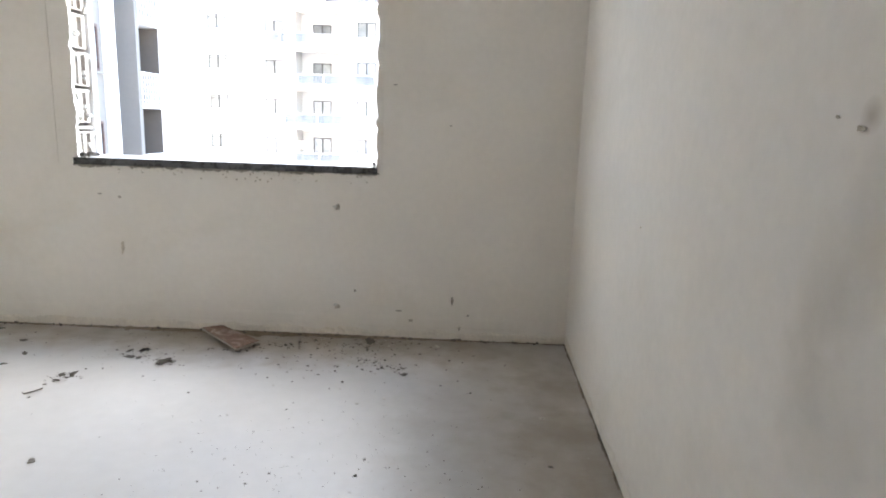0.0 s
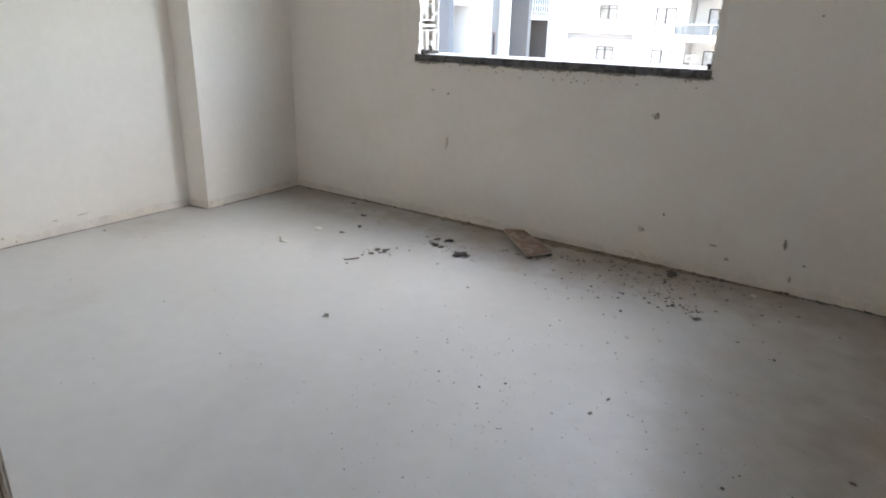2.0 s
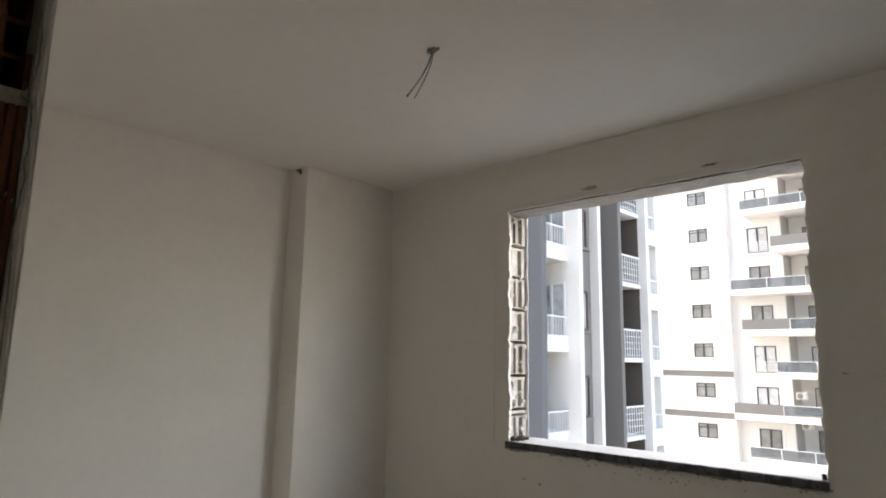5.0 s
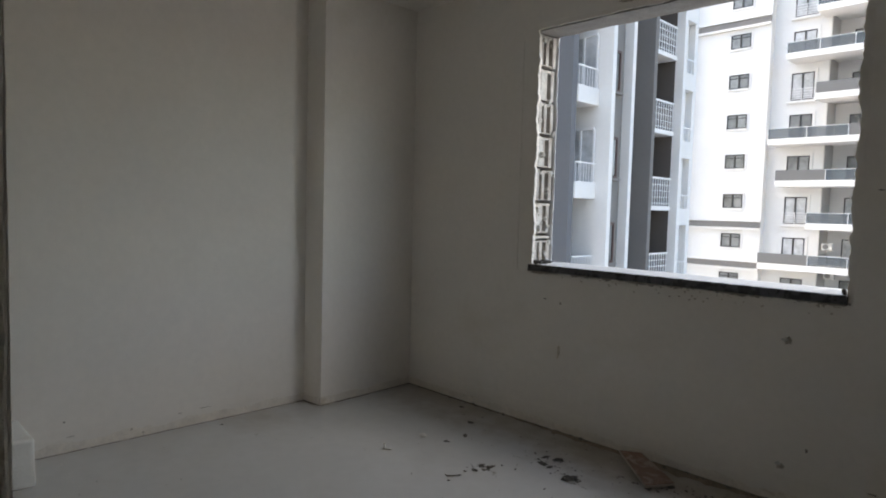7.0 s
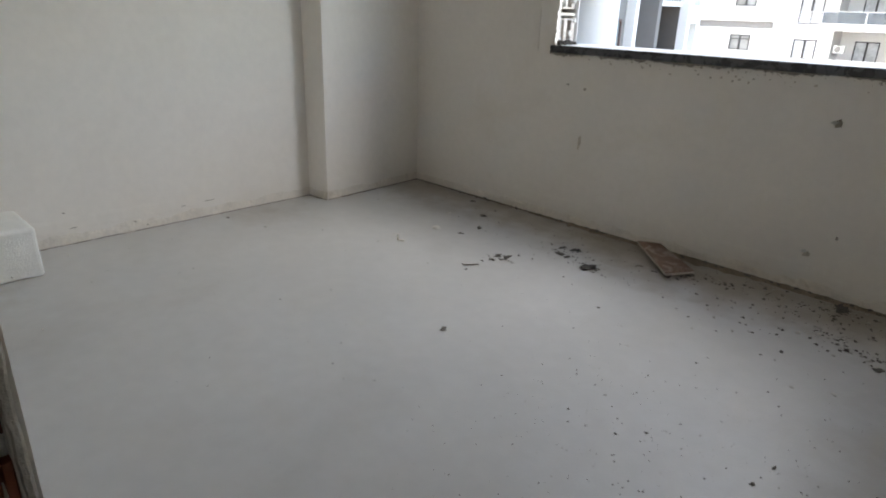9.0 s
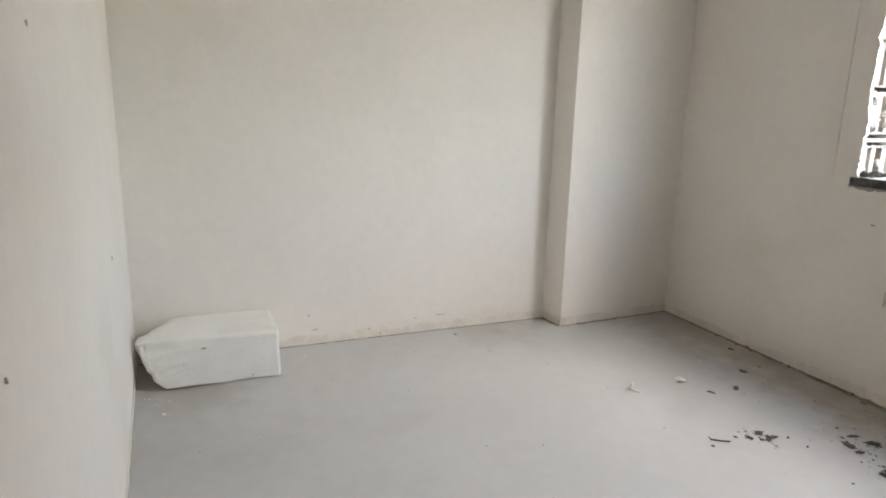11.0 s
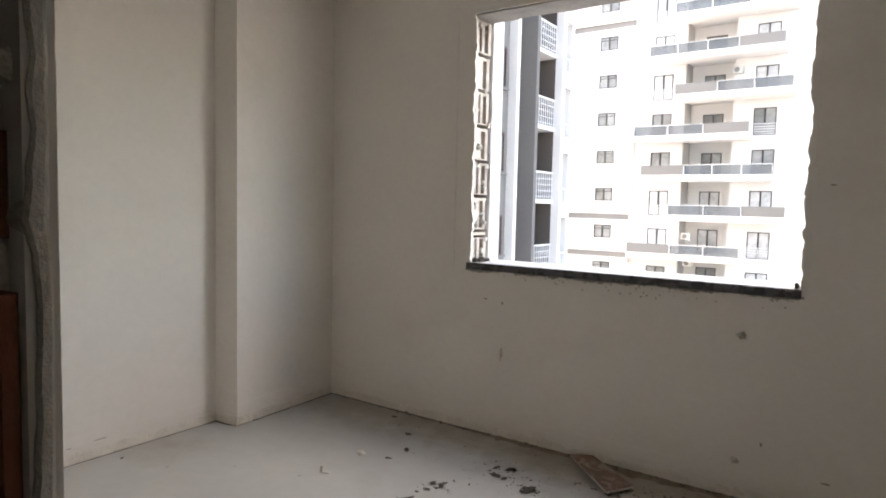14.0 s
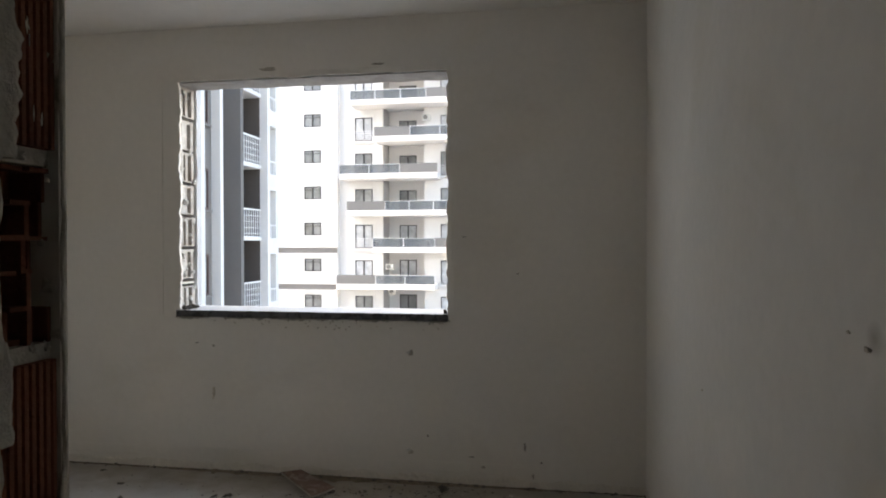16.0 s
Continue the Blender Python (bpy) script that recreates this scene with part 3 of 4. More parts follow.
# ---------------------------------------------------------------- window sill
def window_sill():
    s = thing("window_sill", "dark stone window sill covered with pale dust", "window sill")
    part("slab", boxes(((WIN_L - 0.02, -0.018, WIN_B - 0.012), (WIN_R + 0.004, THICK_N + 0.03, WIN_B + 0.026)), bevel=0.003), sill_stone, s)
    bm = bmesh.new()
    n = 90
    edge = [(WIN_L + 0.0 + (WIN_R - WIN_L) * i / n, -0.008 + 0.004 * noise.noise((i * 0.7, 0, 0))) for i in range(n + 1)]
    lo = [bm.verts.new((x, y, WIN_B + 0.028)) for x, y in edge]
    hi = [bm.verts.new((x, THICK_N + 0.028, WIN_B + 0.031)) for x, y in edge]
    for i in range(n):
        bm.faces.new((lo[i], lo[i + 1], hi[i + 1], hi[i]))
    part("dust", bm, sill_dust, s, "pale dust on the sill")
    bm = bmesh.new()
    m = Matrix(((1, 0, 0, WIN_L - 0.03), (0, 0, -1, 0.0), (0, -1, 0, WIN_B + 0.0), (0, 0, 0, 1)))
    part("mortar_bed", ragged_strip(WIN_R - WIN_L + 0.045, 0.0, 0.019, 0.020, 0.008, 71.0, m, step=0.005, back=0.002), mark_mat, s, "dark broken mortar under the sill")
    bm = bmesh.new()
    rng = random.Random(3)
    for k in range(16):
        lump(bm, (WIN_L + 0.005 + 0.05 * rng.random(), 0.01 + 0.12 * rng.random(), WIN_B + 0.026), 0.008 + 0.012 * rng.random(), 0.9, k * 1.3)
    for k in range(6):
        lump(bm, (WIN_R - 0.004 - 0.015 * rng.random(), 0.0 + 0.02 * rng.random(), WIN_B + 0.016 + 0.005 * k), 0.009, 0.9, k * 1.9)
    part("rubble", bm, clod_mat, s, "dark mortar crumbs in the corners")
    return s


window_sill()


# ---------------------------------------------------------------- things in the room
def foam_block():
    """A block broken off aslant at one end; its front looks along +x."""
    s = thing("foam_block", "broken white foam block lying against the wall corner", "foam block")
    bm = bmesh.new()
    # the front outline, seen from the room: y along the wall, z up
    front = [(-2.425, 0.0), (-2.915, 0.0), (-2.955, 0.045), (-2.965, 0.085), (-2.985, 0.10), (-3.005, 0.17), (-3.025, 0.235), (-2.98, 0.24), (-2.43, 0.222)]
    x_front, x_back = -3.60, -3.935
    step = 12
    rings = []
    for j in range(step + 1):
        f = j / step
        ring = []
        for i, (y, z) in enumerate(front):
            yy, zz = y + 0.035, z
            if i in (5, 6, 7):                 # the far upper end is broken away
                yy += 0.16 * max(0.0, f - 0.12)
                zz -= 0.0 if i == 5 else 0.015 * f
            ring.append((x_front + (x_back - x_front) * f, yy, zz))
        rings.append([bm.verts.new(p) for p in ring])
    k = len(front)
    for a, b in zip(rings, rings[1:]):
        for i in range(k):
            bm.faces.new((a[i], a[(i + 1) % k], b[(i + 1) % k], b[i]))
    bm.faces.new(rings[0])
    bm.faces.new(rings[-1][::-1])
    bmesh.ops.recalc_face_normals(bm, faces=bm.faces)
    sharp = [e for e in bm.edges if len(e.link_faces) == 2 and e.calc_face_angle(0) > 0.6]
    bmesh.ops.bevel(bm, geom=sharp, offset=0.016, segments=3, affect="EDGES", profile=0.5)
    bmesh.ops.triangulate(bm, faces=bm.faces)
    bmesh.ops.subdivide_edges(bm, edges=[e for e in bm.edges if e.calc_length() > 0.05], cuts=3, use_grid_fill=True)
    bmesh.ops.triangulate(bm, faces=bm.faces)
    for v in bm.verts:
        broken = 1.0 if v.co.y < -2.86 else (1.2 if v.co.z < 0.035 else 0.35)
        d = Vector((noise.noise(v.co * 22), noise.noise(v.co * 22 + Vector((9, 0, 0))), noise.noise(v.co * 22 + Vector((0, 9, 0)))))
        v.co += d * 0.010 * broken
        v.co.z = max(v.co.z, 0.0)
    body = part("body", bm, foam, s)
    for p in body.data.polygons:
        p.use_smooth = False
    for i, (x, y, z, w) in enumerate(((-3.597, -2.715, 0.176, 0.013), (-3.589, -2.515, 0.028, 0.007), (-3.75, -2.685, 0.200, 0.013), (-3.73, -2.435, 0.196, 0.008))):
        bm = bmesh.new()
        lump(bm, (x, y, z), w, 0.3, i * 2.0)
        part("scuff", bm, mark_mat, s, "small grey scuff mark")
    return s


foam_block()


def foam_crumbs():
    rng = random.Random(12)
    for x, y in ((-3.54, -3.0), (-3.54, -2.96), (-3.53, -2.94), (-3.46, -2.91), (-3.49, -2.86), (-3.37, -2.88), (-3.20, -2.92), (-3.37, -3.0), (-3.07, -2.54), (-3.79, -2.25)):
        bm = bmesh.new()
        lump(bm, (0, 0, 0), 0.0045 + 0.004 * rng.random(), 0.8, rng.random() * 50)
        ob = part("foam_crumb", bm, foam, at=pose(x, y, 0, 0, 0, rng.random() * 360))
        tagged(ob, "small white foam crumb on the grey floor", "crumb", "white crumbs by the foam block")


foam_crumbs()


def broken_tile():
    """A tile leaning on dirt at the foot of the window wall, its lower corner towards the room."""
    s = thing("broken_tile", "reddish brown ceramic tile lying on dirt by the wall", "tile")
    outline = [(-2.05, -0.085), (-1.762, -0.340), (-1.683, -0.209), (-1.955, -0.022)]
    tilt = Matrix.Translation((-1.72, -0.27, 0.014)) @ Matrix.Rotation(radians(3.0), 4, Vector((0.52, 0.85, 0))) @ Matrix.Translation((1.72, 0.27, 0))
    bm = prism(outline, 0.0, 0.010)
    bmesh.ops.bevel(bm, geom=bm.edges[:], offset=0.0015, segments=2, affect="EDGES")
    part("tile_body", bm, tile_edge, s, at=tilt)
    inner = [(x + (-1.86 - x) * 0.02, y + (-0.17 - y) * 0.02) for x, y in outline]
    part("glaze", prism(inner, 0.0105, 0.0135), tile_top, s, "reddish brown patterned face", at=tilt)
    for i, (x, y) in enumerate(((-1.76, -0.315), (-1.70, -0.22), (-1.98, -0.08), (-1.94, -0.05), (-1.84, -0.19))):
        bm = bmesh.new()
        lump(bm, (x, y, 0.0), 0.018, 0.62, i * 2.9, 2, 0.4)
        part("mortar_crumb", bm, clod_mat, s, "dark mortar crumb under the tile")
    return s


broken_tile()


def mortar_clods():
    """Clods and pebbles as they lie; each a thing of its own."""
    rng = random.Random(21)
    meshes = []
    for k in range(7):
        bm = bmesh.new()
        lump(bm, (0, 0, 0), 1.0, 0.5, k * 3.3, 3, 0.9)
        meshes.append(mesh_of("mortar_clod", bm, clod_mat))
    spots = ((-2.064, -0.494, 0.034), (-2.31, -0.371, 0.017), (-2.24, -0.351, 0.022), (-2.268, -0.452, 0.02), (-2.217, -0.462, 0.014), (-2.411, -0.697,
             0.026), (-2.457, -0.707, 0.016), (-2.446, -0.773, 0.014), (-2.465, -0.818, 0.011), (-2.443, -0.954, 0.009), (-2.931, -0.283, 0.016),
             (-2.797, -0.466, 0.018), (-2.805, -0.608, 0.014), (-3.177, -0.108, 0.013), (-2.096, -1.451, 0.014), (-0.941, -1.339, 0.012), (-0.958,
             -1.449, 0.011), (-1.255, -1.457, 0.007), (-1.315, -1.527, 0.007), (-1.396, -1.557, 0.006), (-1.479, -1.526, 0.006), (-0.872, -0.537, 0.016),
             (-0.686, -0.649, 0.008), (-1.099, -0.083, 0.035), (-1.802, -0.839, 0.008), (-1.329, -0.964, 0.006), (-0.265, -1.334, 0.012), (-0.544,
             -1.562, 0.008), (-3.839, -1.419, 0.012), (-2.316, -0.613, 0.011))
    for i, (x, y, r) in enumerate(spots):
        ob = new("mortar_clod", meshes[i % 7])
        ob.matrix_basis = pose(x, y, 0, 0, 0, rng.random() * 360) @ Matrix.Diagonal((r * 1.05, r * 0.75, r * 0.45, 1) if r > 0.0125 else (r * 0.65, r * 0.55, r * 0.4, 1))
        tagged(ob, "dark grey clod of dried mortar on the floor" if r > 0.0125 else "tiny dark pebble of mortar on the floor", "debris", "mortar debris on the floor")


mortar_clods()


def pale_chips():
    """White flakes of plaster and the small L-shaped offcut."""
    rng = random.Random(8)
    for x, y, r in ((-2.955, -0.65, 0.028), (-3.101, -0.395, 0.008), (-3.571, -1.343, 0.009), (-0.933, -0.82, 0.009), (-1.044, -0.879,
                    0.008), (-0.246, -0.947, 0.012), (-0.721, -0.121, 0.014), (-1.158, -0.447, 0.012), (-1.731, -2.625, 0.013), (-1.098,
                    -0.397, 0.009)):
        bm = bmesh.new()
        lump(bm, (0, 0, 0), r, 0.3, rng.random() * 40, 2, 0.6)
        ob = part("plaster_flake", bm, pale_mat, at=pose(x, y, 0, 0, 0, rng.random() * 360))
        tagged(ob, "pale flake of broken plaster on the floor", "debris", "plaster flakes on the floor")
    bm = boxes(((-0.022, -0.006, 0), (0.022, 0.006, 0.006)), ((-0.022, -0.0055, 0.0065), (-0.012, 0.0055, 0.034)), bevel=0.001)
    tagged(part("bracket_offcut", bm, pale_mat, at=pose(-2.931, -0.928, 0.0, 0, 0, 24)), "small bent grey metal offcut on the floor", "offcut")
    bm = tube([(0.0, 0.0, 0.012), (0.006, 0.0, 0.004), (0.04, 0.008, 0.004), (0.075, 0.016, 0.007)], 0.003)
    tagged(part("wood_stick", bm, wood_mat, at=pose(-2.487, -0.932, 0.0, 0, 0, 38)), "short dark wooden stick among mortar crumbs", "stick")


pale_chips()


def floor_grit():
    """Grit that nobody could count: thick by the window wall, thin over the rest."""
    rng = random.Random(33)
    dark, light = bmesh.new(), bmesh.new()
    heaps = ((-2.062, -0.497), (-2.257, -0.415), (-2.424, -0.736), (-1.086, -0.096), (-1.561, -0.191), (-1.048, -0.378), (-1.762, -0.269), (-0.944, -0.459))
    for k in range(1000):
        if k >= 760:
            hx, hy = heaps[k % 8]
            x, y, r = rng.gauss(hx, 0.055), rng.gauss(hy, 0.03), 0.003 + 0.009 * rng.random() ** 2
        elif k < 300:
            x, y, r = rng.gauss(-1.12, 0.26), -abs(rng.gauss(0.0, 0.30)) - 0.05, 0.002 + 0.007 * rng.random() ** 2
        elif k < 420:
            x, y, r = rng.gauss(-2.2, 0.3), -abs(rng.gauss(0.2, 0.28)) - 0.05, 0.002 + 0.006 * rng.random() ** 2
        elif k < 480:
            x, y, r = -3.6 + 2.6 * rng.random(), -0.05 - 0.5 * rng.random(), 0.002 + 0.005 * rng.random() ** 2
        elif k < 640:
            x, y, r = rng.gauss(-0.9, 0.45), rng.gauss(-1.75, 0.42), 0.0015 + 0.003 * rng.random() ** 2
        else:
            x, y, r = -3.7 + 3.4 * rng.random(), -2.8 + 2.6 * rng.random(), 0.0015 + 0.0035 * rng.random() ** 2
        if not (west_x(y) + 0.13 < x < east_x(y) - 0.05 and -2.9 < y < -0.03):
            continue
        lump(light if rng.random() < 0.3 else dark, (x, y, 0.0), r * (0.95 if k < 300 else 0.75), 0.4, k * 1.1, 1, 0.8)
    for k in range(420):                       # fine specks over the middle of the room
        x, y = rng.gauss(-1.15, 0.40), rng.gauss(-1.62, 0.34)
        if -2.9 < y < -0.1 and x < east_x(y) - 0.05:
            lump(light if rng.random() < 0.35 else dark, (x, y, 0.0), 0.0012 + 0.0022 * rng.random() ** 2, 0.5, k * 1.7, 1, 0.6)
    for k in range(260):                       # crumbs lying in the joint along the window wall
        x = -3.75 + 3.6 * rng.random() ** 0.8
        lump(dark, (x, -0.006 - 0.02 * rng.random() ** 2, 0.0), 0.003 + 0.011 * rng.random() ** 3, 0.6, k * 2.3, 1, 0.9)
    tagged(part("floor_grit", dark, clod_mat), "scattered dark cement grit on the screed floor", "grit", kind="stuff")
    tagged(part("plaster_grit", light, pale_mat), "scattered pale plaster grit on the screed floor", "grit", kind="stuff")


floor_grit()


def dirt_bank():
    """Brown earth swept against the foot of the window wall."""
    bm = bmesh.new()
    nx, ny = 240, 12
    rows = []
    for i in range(nx + 1):
        x = -3.3 + 2.75 * i / nx
        wide = 0.05 + 0.16 * max(0.0, noise.noise((x * 1.9, 4.0, 0)) + 0.35) * math.exp(-((x + 1.7) / 0.9) ** 2)
        line = []
        for j in range(ny + 1):
            f = j / ny
            y = -wide * f
            h = (0.012 * (1 - f) ** 1.5 + 0.010 * max(0, noise.noise((x * 19, y * 19, 2)))) * (0.35 + 0.65 * math.exp(-((x + 1.6) / 1.0) ** 2))
            cut = noise.noise((x * 13, y * 30, 9)) * 0.010 * f + 0.004 * f
            line.append(bm.verts.new((x, y, h * (1 - f) ** 0.7 - cut - 0.0015 - 0.003 * f)))
        rows.append(line)
    for a, b in zip(rows, rows[1:]):
        for j in range(ny):
            bm.faces.new((a[j], a[j + 1], b[j + 1], b[j]))
    tagged(part("dirt_bank", bm, dirt), "brown earth and dust along the foot of the wall", "dirt", kind="stuff")


dirt_bank()


def ceiling_wires():
    s = thing("ceiling_wires", "loose electric wires hanging from a hole in the ceiling", "wires", at=pose(-2.052, -1.386, HIGH))
    bm = bmesh.new()
    lump(bm, (0, 0, -0.012), 0.03, 0.25, 4.0, 3, 0.5)
    part("junction_hole", bm, mark_mat, s, "dark ragged hole in the plaster")
    for k, (dx, dy, drop, mat) in enumerate(((-0.09, -0.05, 0.20, wire_black), (-0.07, -0.075, 0.21, wire_grey), (-0.045, -0.06, 0.22, wire_grey))):
        pts = [(dx * f ** 1.8, dy * f ** 1.5 + 0.004 * k, 0.004 - drop * f) for f in [i / 14 for i in range(15)]]
        part("wire", tube(pts, 0.0022), mat, s)
    return s


ceiling_wires()


# ---------------------------------------------------------------- outside
ground = part("ground", boxes(((-900, -900, -15.6), (900, 900, -15.2))), ground_mat)
tagged(ground, "pale concrete paved ground far below between the houses", "ground", kind="structure")
LOW, TALL = -15.2, 20.5
STOREY = 3.0


def facade_window(parent, me_frame, me_pane, at):
    w = again("window", me_frame, parent, at)
    for sx in (-1, 1):
        again("pane", me_pane, w, pose(0.0, 0, 0) @ Matrix.Diagonal((sx, 1, 1, 1)))
    return w


def window_meshes(width, height, mat, bar=0.42):
    """A two-leaved window in a dark frame, looking towards -y, with its middle at the origin."""
    f, h, w = 0.07, height / 2, width / 2
    parts = [((-w, -0.06, -h), (-w + f, 0.1, h)), ((w - f, -0.06, -h), (w, 0.1, h)), ((-w + f, -0.06, h - f), (w - f, 0.1, h)), ((-w + f, -0.06, -h), (w - f, 0.1, -h + f)),
             ((-0.055, -0.055, -h + f), (0.055, 0.1, h - f))]
    if bar is not None:
        parts += [((-w + f, -0.05, h * bar), (-0.055, 0.09, h * bar + 0.05)), ((0.055, -0.05, h * bar), (w - f, 0.09, h * bar + 0.05))]
    frame_me = mesh_of("window", boxes(*parts), dark_frame)
    pane_me = mesh_of("pane", boxes(((0.04, 0.0, -h + 0.03), (w - 0.03, 0.03, h - 0.03))), mat)
    return frame_me, pane_me


def surround_mesh(width, height, wide=0.22, proud=0.06):
    """A flat plaster band round a window, looking towards -y."""
    w, h = width / 2, height / 2
    return mesh_of("window_surround", boxes(((-w - wide, -proud, -h - wide), (-w - 0.004, 0.02, h + wide)), ((w + 0.004, -proud, -h - wide), (w + wide, 0.02, h + wide)),
                                            ((-w - 0.004, -proud, h + 0.004), (w + 0.004, 0.02, h + wide)), ((-w - 0.004, -proud - 0.05, -h - wide), (w + 0.004, 0.02, -h - 0.004))), white_render)


def white_tower():
    """The block across the court: plain bay with windows, then a bay with balconies and a deep recess in its middle."""
    y, bay, deep = 47.0, 47.7, 49.6
    r0, r1 = -13.75, -10.25                    # the recess
    s = thing("apartment_building", "white apartment block with glass balconies and grey bands", "building", at=pose(0, 0, LOW))
    up = Matrix.Translation((-0.12, 0, -LOW))
    part("wall", boxes(((-34.0, y, LOW), (-17.5, y + 14, TALL))), white_render, s, at=up)
    part("wall", boxes(((-17.5, bay, LOW), (r0, y + 14, TALL))), white_render, s, at=up)
    part("wall", boxes(((r0, deep, LOW), (r1, y + 14, TALL))), white_render, s, at=up)
    part("wall", boxes(((r1, bay, LOW), (4.0, y + 14, TALL))), white_render, s, at=up)
    # grey here is the shade on this side wall, painted in
    part("recess_side", boxes(((r0 + 0.002, bay - 0.1, LOW), (r0 + 0.05, deep - 0.002, TALL - 0.01))), shaded_white_render, s, "side wall of the recess, its shade painted in grey", at=up)
    part("roof", boxes(((-34.4, y - 0.4, TALL), (4.4, y + 14.4, TALL + 0.5))), light_grey_render, s, at=up)
    for z in (-2.38, 0.68, 15.85, 18.85):
        part("band", boxes(((-23.2, y - 0.16, z - 0.2), (-17.52, y - 0.002, z + 0.22))), light_grey_render, s, "grey band", at=up)
        part("ledge", boxes(((-23.25, y - 0.30, z + 0.24), (-17.46, y - 0.002, z + 0.36))), white_render, s, at=up)
        part("ledge", boxes(((-23.25, y - 0.30, z - 0.40), (-17.46, y - 0.002, z - 0.24))), white_render, s, at=up)
    part("edge_pier", boxes(((-24.1, y - 0.5, LOW), (-23.25, y - 0.003, TALL))), white_render, s, at=up)
    small = window_meshes(1.46, 1.06, pane_mat)
    small_band = surround_mesh(1.46, 1.06, 0.14, 0.05)
    clear_door, shut_door = window_meshes(1.5, 1.95, curtain_glass, None), window_meshes(1.5, 1.95, pane_mat, None)
    door_band = surround_mesh(1.5, 1.95, 0.2)
    shut = {(4, 1), (3, 1), (2, 0), (2, 1), (2, 2), (1, 0), (1, 1), (1, 2), (-2, 0), (-2, 1)}
    for k in range(-4, 7):
        z = -0.55 + 3.02 * k
        facade_window(s, *small, up @ pose(-19.63, y - 0.02, z))
        again("window_surround", small_band, s, up @ pose(-19.63, y, z))
        facade_window(s, *small, up @ pose(-28.0, y - 0.02, z))
        low = 0.94 + 2.985 * k
        for i, (x, wall_y) in enumerate(((-15.4, bay), (-12.02, deep), (-8.12, bay), (-4.3, bay))):
            facade_window(s, *(shut_door if (k, i) in shut else clear_door), up @ pose(x, wall_y - 0.02, low + 0.9))
            again("window_surround", door_band, s, up @ pose(x, wall_y, low + 0.9))
        # small balconies round the corner beyond the plain bay
        b = part("balcony", boxes(((-25.7, y - 1.3, low - 0.4), (-24.12, y - 0.004, low))), white_render, s, at=up)
        part("panel", boxes(((-25.68, y - 1.28, low + 0.01), (-24.14, y - 1.2, low + 0.74))), panel_mat, b, "grey solid panel")
    # balconies: (storey, from, to, panel from, panel to)
    for k, x0, x1, p0, p1 in ((6, -16.3, -8.2, -16.3, -13.1), (5, -14.2, -6.3, -9.1, -6.3), (4, -16.0, -6.85, -9.75, -6.85), (3, -14.0, -6.2, -14.0, -11.05), (2, -16.95, -8.85, -11.9, -8.85),
                              (1, -16.3, -7.2, -16.3, -13.1), (0, -14.15, -6.3, -9.05, -6.3), (-1, -17.2, -9.05, -17.2, -13.9), (-2, -16.3, -7.25, -10.1, -7.25), (-3, -14.0, -6.2, -14.0, -11.05)):
        z = 0.94 + 2.985 * k
        b = part("balcony", boxes(((x0, y - 1.2, z - 0.44), (x1, bay - 0.003, z)), bevel=0.02), white_render, s, at=up)
        part("recess_floor", boxes(((r0 + 0.06, bay, z - 0.3), (r1 - 0.004, deep - 0.004, z - 0.01))), white_render, b)
        part("panel", boxes(((p0, y - 1.18, z + 0.01), (p1, y - 1.10, z + 0.74))), panel_mat, b, "grey solid panel")
        for a, c in ((x0, p0), (p1, x1)):
            if c - a > 0.3:
                part("glass", boxes(((a + 0.01, y - 1.15, z + 0.005), (c - 0.01, y - 1.12, z + 0.715))), glass_rail, b, "smoked glass balustrade")
                part("handrail", boxes(((a, y - 1.18, z + 0.72), (c, y - 1.10, z + 0.755))), white_metal, b)
                n = max(int((c - a) / 1.9), 1)
                for i in range(n + 1):
                    x = a + (c - a) * i / n
                    part("post", boxes(((x - 0.016, y - 1.20, z), (x + 0.016, y - 1.152, z + 0.715))), white_metal, b)
    # single doors with a rail of their own where the balcony stops short
    for k, x in ((3, -15.4), (0, -15.4), (2, -8.12), (-1, -8.12), (5, -15.4)):
        z = 0.94 + 2.985 * k
        b = part("door_ledge", boxes(((x - 0.95, bay - 0.3, z - 0.28), (x + 0.95, bay - 0.003, z - 0.12))), white_render, s, at=up)
        for zz in (0.70, 0.50, 0.32, 0.14, -0.02):
            part("rail", boxes(((x - 0.82, bay - 0.26, z + zz), (x + 0.82, bay - 0.22, z + zz + 0.035))), white_metal, b)
        for xx in (-0.82, 0.0, 0.80):
            part("post", boxes(((x + xx, bay - 0.215, z - 0.12), (x + xx + 0.04, bay - 0.18, z + 0.735))), white_metal, b)
    for x, yy, z in ((-10.0, bay, 11.35), (-13.2, deep - 1.6, -0.95), (-14.35, bay, 0.98), (-13.0, deep - 1.5, -3.0)):
        u = part("cooling_unit", boxes(((x - 0.34, yy - 0.40, z), (x + 0.34, yy - 0.04, z + 0.5)), bevel=0.03), unit_mat, s, "grey cooling unit", at=up)
        bm = bmesh.new()
        bmesh.ops.create_cone(bm, cap_ends=True, segments=20, radius1=0.19, radius2=0.17, depth=0.03, matrix=Matrix.Translation((x - 0.08, yy - 0.415, z + 0.25)) @ Matrix.Rotation(radians(90), 4, "X"))
        part("fan_grille", bm, panel_mat, u)
    return s


white_tower()


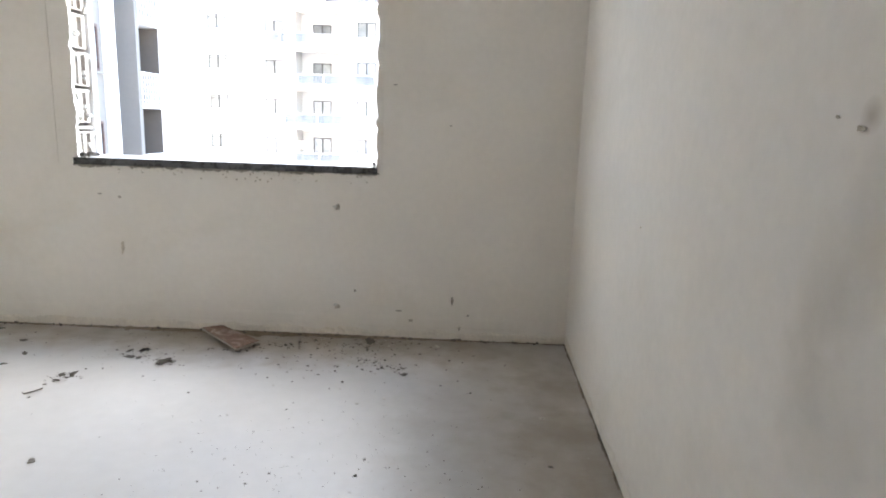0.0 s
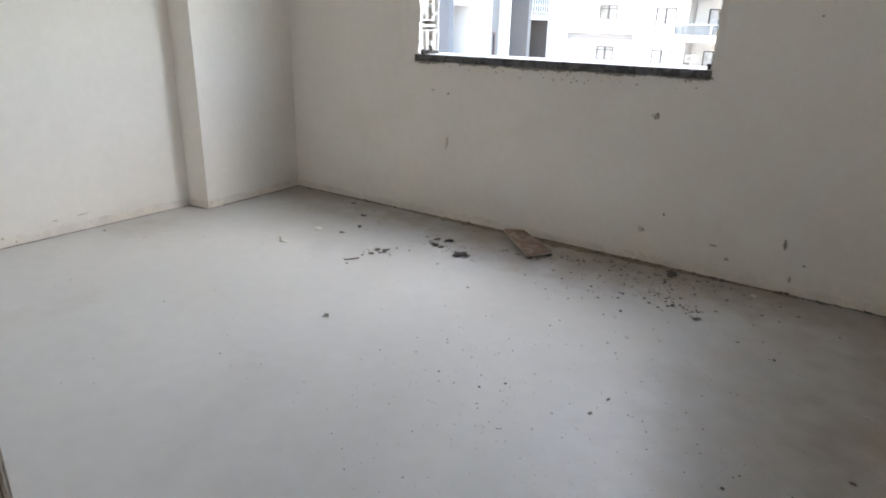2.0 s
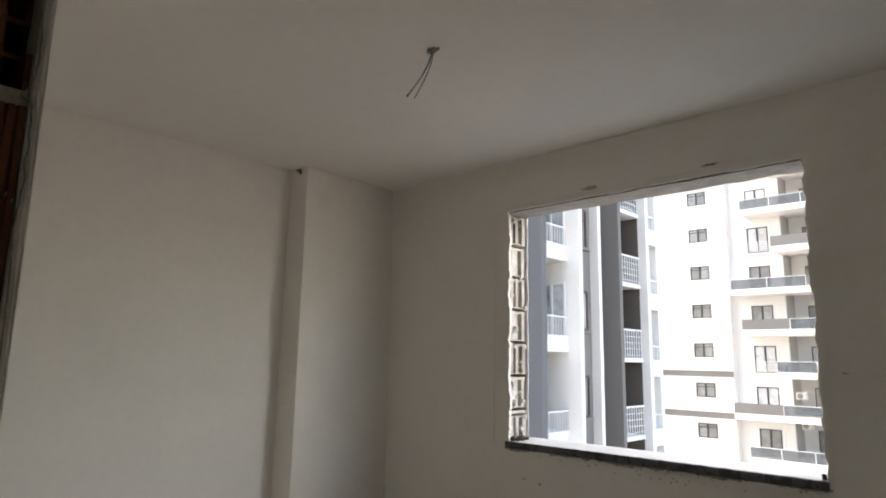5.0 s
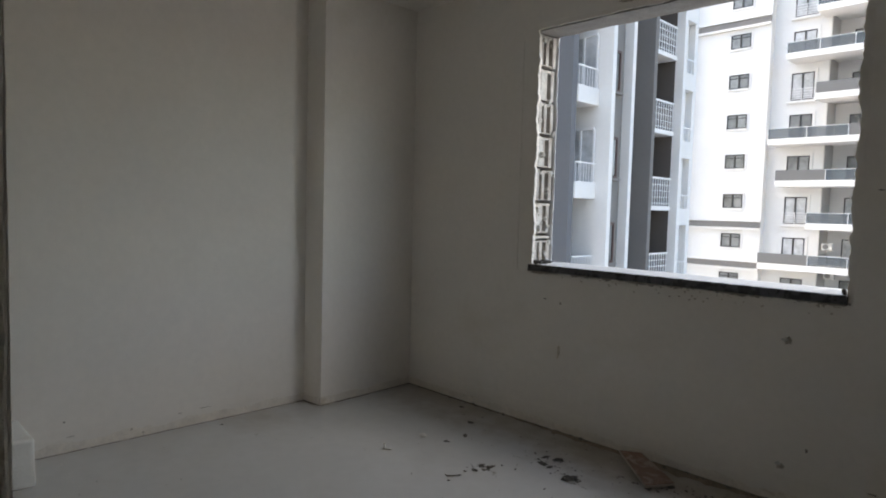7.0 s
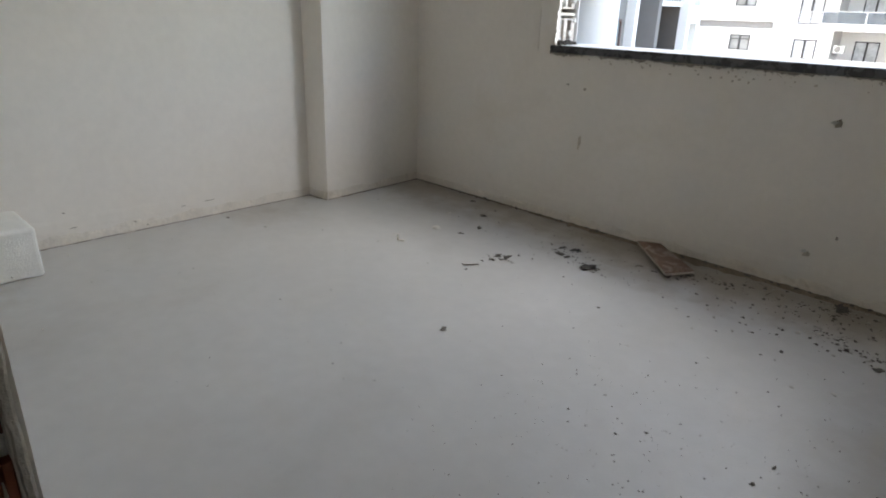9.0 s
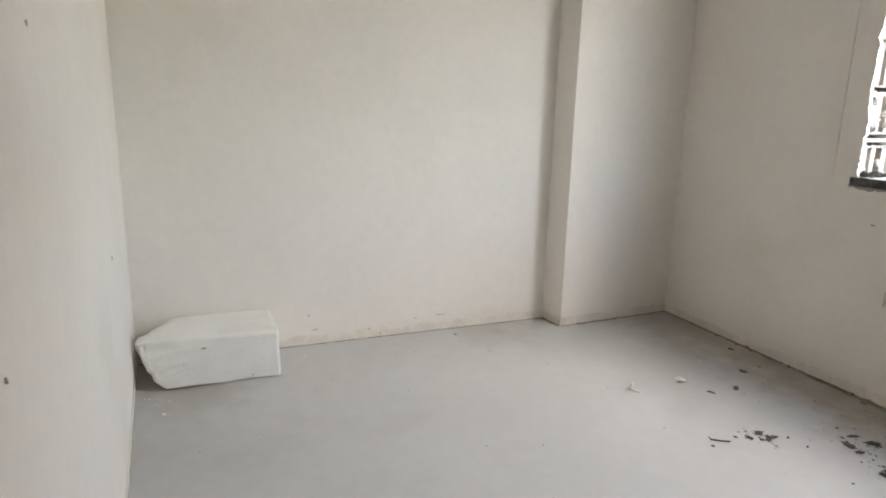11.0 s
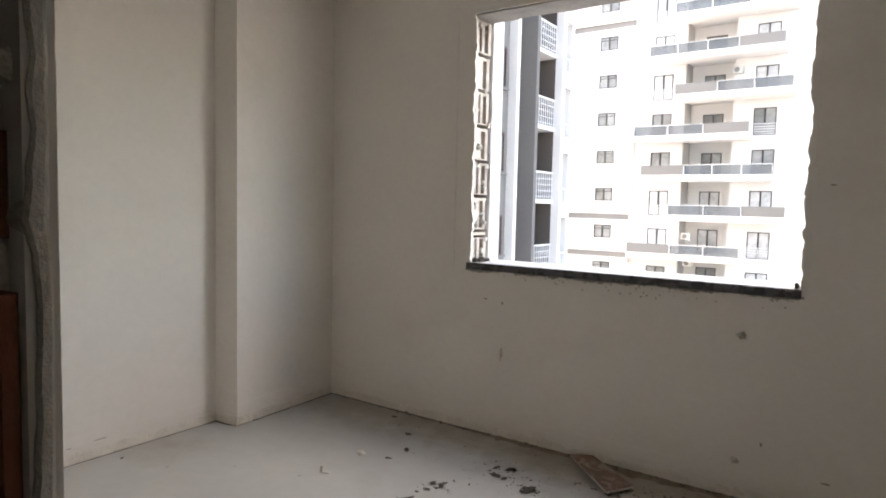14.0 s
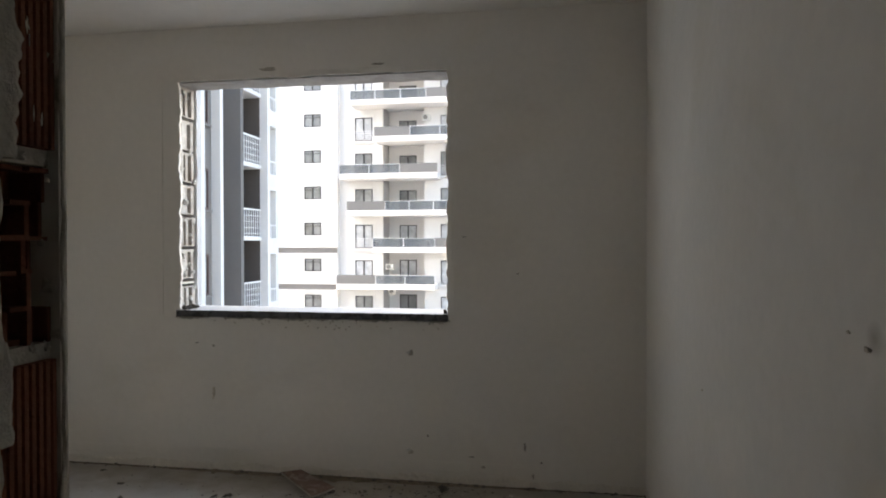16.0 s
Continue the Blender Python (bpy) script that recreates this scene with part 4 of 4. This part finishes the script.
def grey_house():
    """The near block at the side: fins, stacked balconies and grey walls stepping back along the court."""
    s = thing("apartment_building", "grey and white apartment block with railed balconies", "building", at=pose(0, 0, LOW))
    up = Matrix.Translation((0, 0, -LOW))

    def block(name, a, b, mat, label=""):
        return part(name, boxes((a, b)), mat, s, label, at=up)

    top = TALL - 2
    block("wall", (-26, 12.75, LOW), (-12.9, 24.5, top), white_render)
    block("wall", (-26, 2.0, LOW), (-13.2, 12.5, top), white_render)
    block("roof", (-26.3, 1.7, top), (-10.3, 24.8, top + 0.5), light_grey_render)
    block("fin", (-13.3, 12.5, LOW), (-11.1, 12.74, top), mid_grey_render, "pale grey projecting wall")
    block("fin", (-12.9, 13.85, LOW), (-10.62, 14.05, top), white_render, "white projecting wall")
    block("wall", (-12.95, 14.05, LOW), (-11.68, 16.3, top), light_grey_render, "pale grey wall with windows")
    block("fin", (-12.9, 16.302, LOW), (-11.35, 16.5, top), white_render, "white projecting wall")
    block("fin", (-13.2, 18.4, LOW), (-11.68, 18.62, top), grey_render, "dark grey projecting wall")
    block("wall", (-12.95, 16.5, LOW), (-12.5, 18.4, top), grey_render, "dark grey wall")
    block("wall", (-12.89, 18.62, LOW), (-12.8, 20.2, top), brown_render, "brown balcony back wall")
    block("fin", (-11.78, 20.2, LOW), (-11.45, 20.42, top), white_render, "white projecting wall")
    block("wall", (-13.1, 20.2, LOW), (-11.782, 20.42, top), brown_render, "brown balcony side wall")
    block("fin", (-13.1, 23.6, LOW), (-12.62, 23.85, top), white_render, "white projecting wall")
    H = 2.84
    for k in range(-5, 8):
        # near balconies with a parapet and glazing above
        z = 1.76 + 2.82 * k
        b = block("balcony", (-12.9, 12.74, z - 0.05), (-11.05, 13.85, z + 0.45), white_render)
        if k >= 0:
            part("glazing", boxes(((-12.6, 13.80, z + 0.47), (-11.14, 13.845, z + 2.05))), curtain_glass, b, "pale curtained glazing")
            for i in range(4):
                x = -12.6 + 1.45 * i / 3
                part("mullion", boxes(((x, 13.74, z + 0.46), (x + 0.06, 13.798, z + 2.05))), white_metal, b)
            part("head_rail", boxes(((-12.6, 13.74, z + 2.052), (-11.13, 13.798, z + 2.13))), white_metal, b)
        part("handrail", boxes(((-11.12, 12.76, z + 1.0), (-11.07, 13.84, z + 1.04))), white_metal, b)
        for i in range(8):
            y = 12.8 + i * 0.14
            part("baluster", boxes(((-11.105, y, z + 0.45), (-11.085, y + 0.02, z + 1.0))), white_metal, b)
        # windows in the pale grey wall, looking along +x
        z = 0.30 + 2.84 * k
        x, y0, y1 = -11.68, 15.15, 16.0
        w = part("window", boxes(((x, y0, z - 0.68), (x + 0.07, y1, z - 0.60)), ((x, y0, z + 0.60), (x + 0.07, y1, z + 0.68)), ((x, y0, z - 0.60), (x + 0.07, y0 + 0.06, z + 0.60)),
                                 ((x, y1 - 0.06, z - 0.60), (x + 0.07, y1, z + 0.60)), ((x, (y0 + y1) / 2 - 0.03, z - 0.60), (x + 0.06, (y0 + y1) / 2 + 0.03, z + 0.60))), brown_frame, s, at=up)
        part("sill", boxes(((x, y0 - 0.08, z - 0.76), (x + 0.16, y1 + 0.08, z - 0.69))), light_grey_render, w)
        for a, c in ((y0 + 0.065, (y0 + y1) / 2 - 0.035), ((y0 + y1) / 2 + 0.035, y1 - 0.065)):
            part("pane", boxes(((x + 0.005, a, z - 0.59), (x + 0.025, c, z + 0.59))), pane_mat, w)
        # balconies with white railings
        z = 1.6 + H * k
        b = block("balcony", (-12.79, 18.63, z - 0.16), (-11.72, 20.19, z), white_render)
        r = part("railing", boxes(((-11.80, 18.64, z + 1.02), (-11.74, 20.18, z + 1.08))), white_metal, b)
        for i in range(9):
            y = 18.66 + 1.48 * i / 8
            part("baluster", boxes(((-11.79, y, z), (-11.75, y + 0.024, z + 1.02))), white_metal, r)
        for zz in (0.10, 0.33, 0.56, 0.79):
            part("rail", boxes(((-11.785, 18.64, z + zz), (-11.755, 20.18, z + zz + 0.018))), white_metal, r)
        b = block("balcony", (-12.89, 20.43, z - 0.75), (-12.55, 23.6, z - 0.05), white_render)
        r = part("railing", boxes(((-12.62, 20.45, z + 0.5), (-12.57, 23.58, z + 0.55))), white_metal, b)
        for i in range(10):
            part("baluster", boxes(((-12.61, 20.6 + 0.3 * i, z - 0.05), (-12.58, 20.64 + 0.3 * i, z + 0.498))), white_metal, r)
        part("window", boxes(((-12.9, 21.0, z + 0.1), (-12.86, 22.8, z + 1.9))), pane_mat, b)
    return s


grey_house()
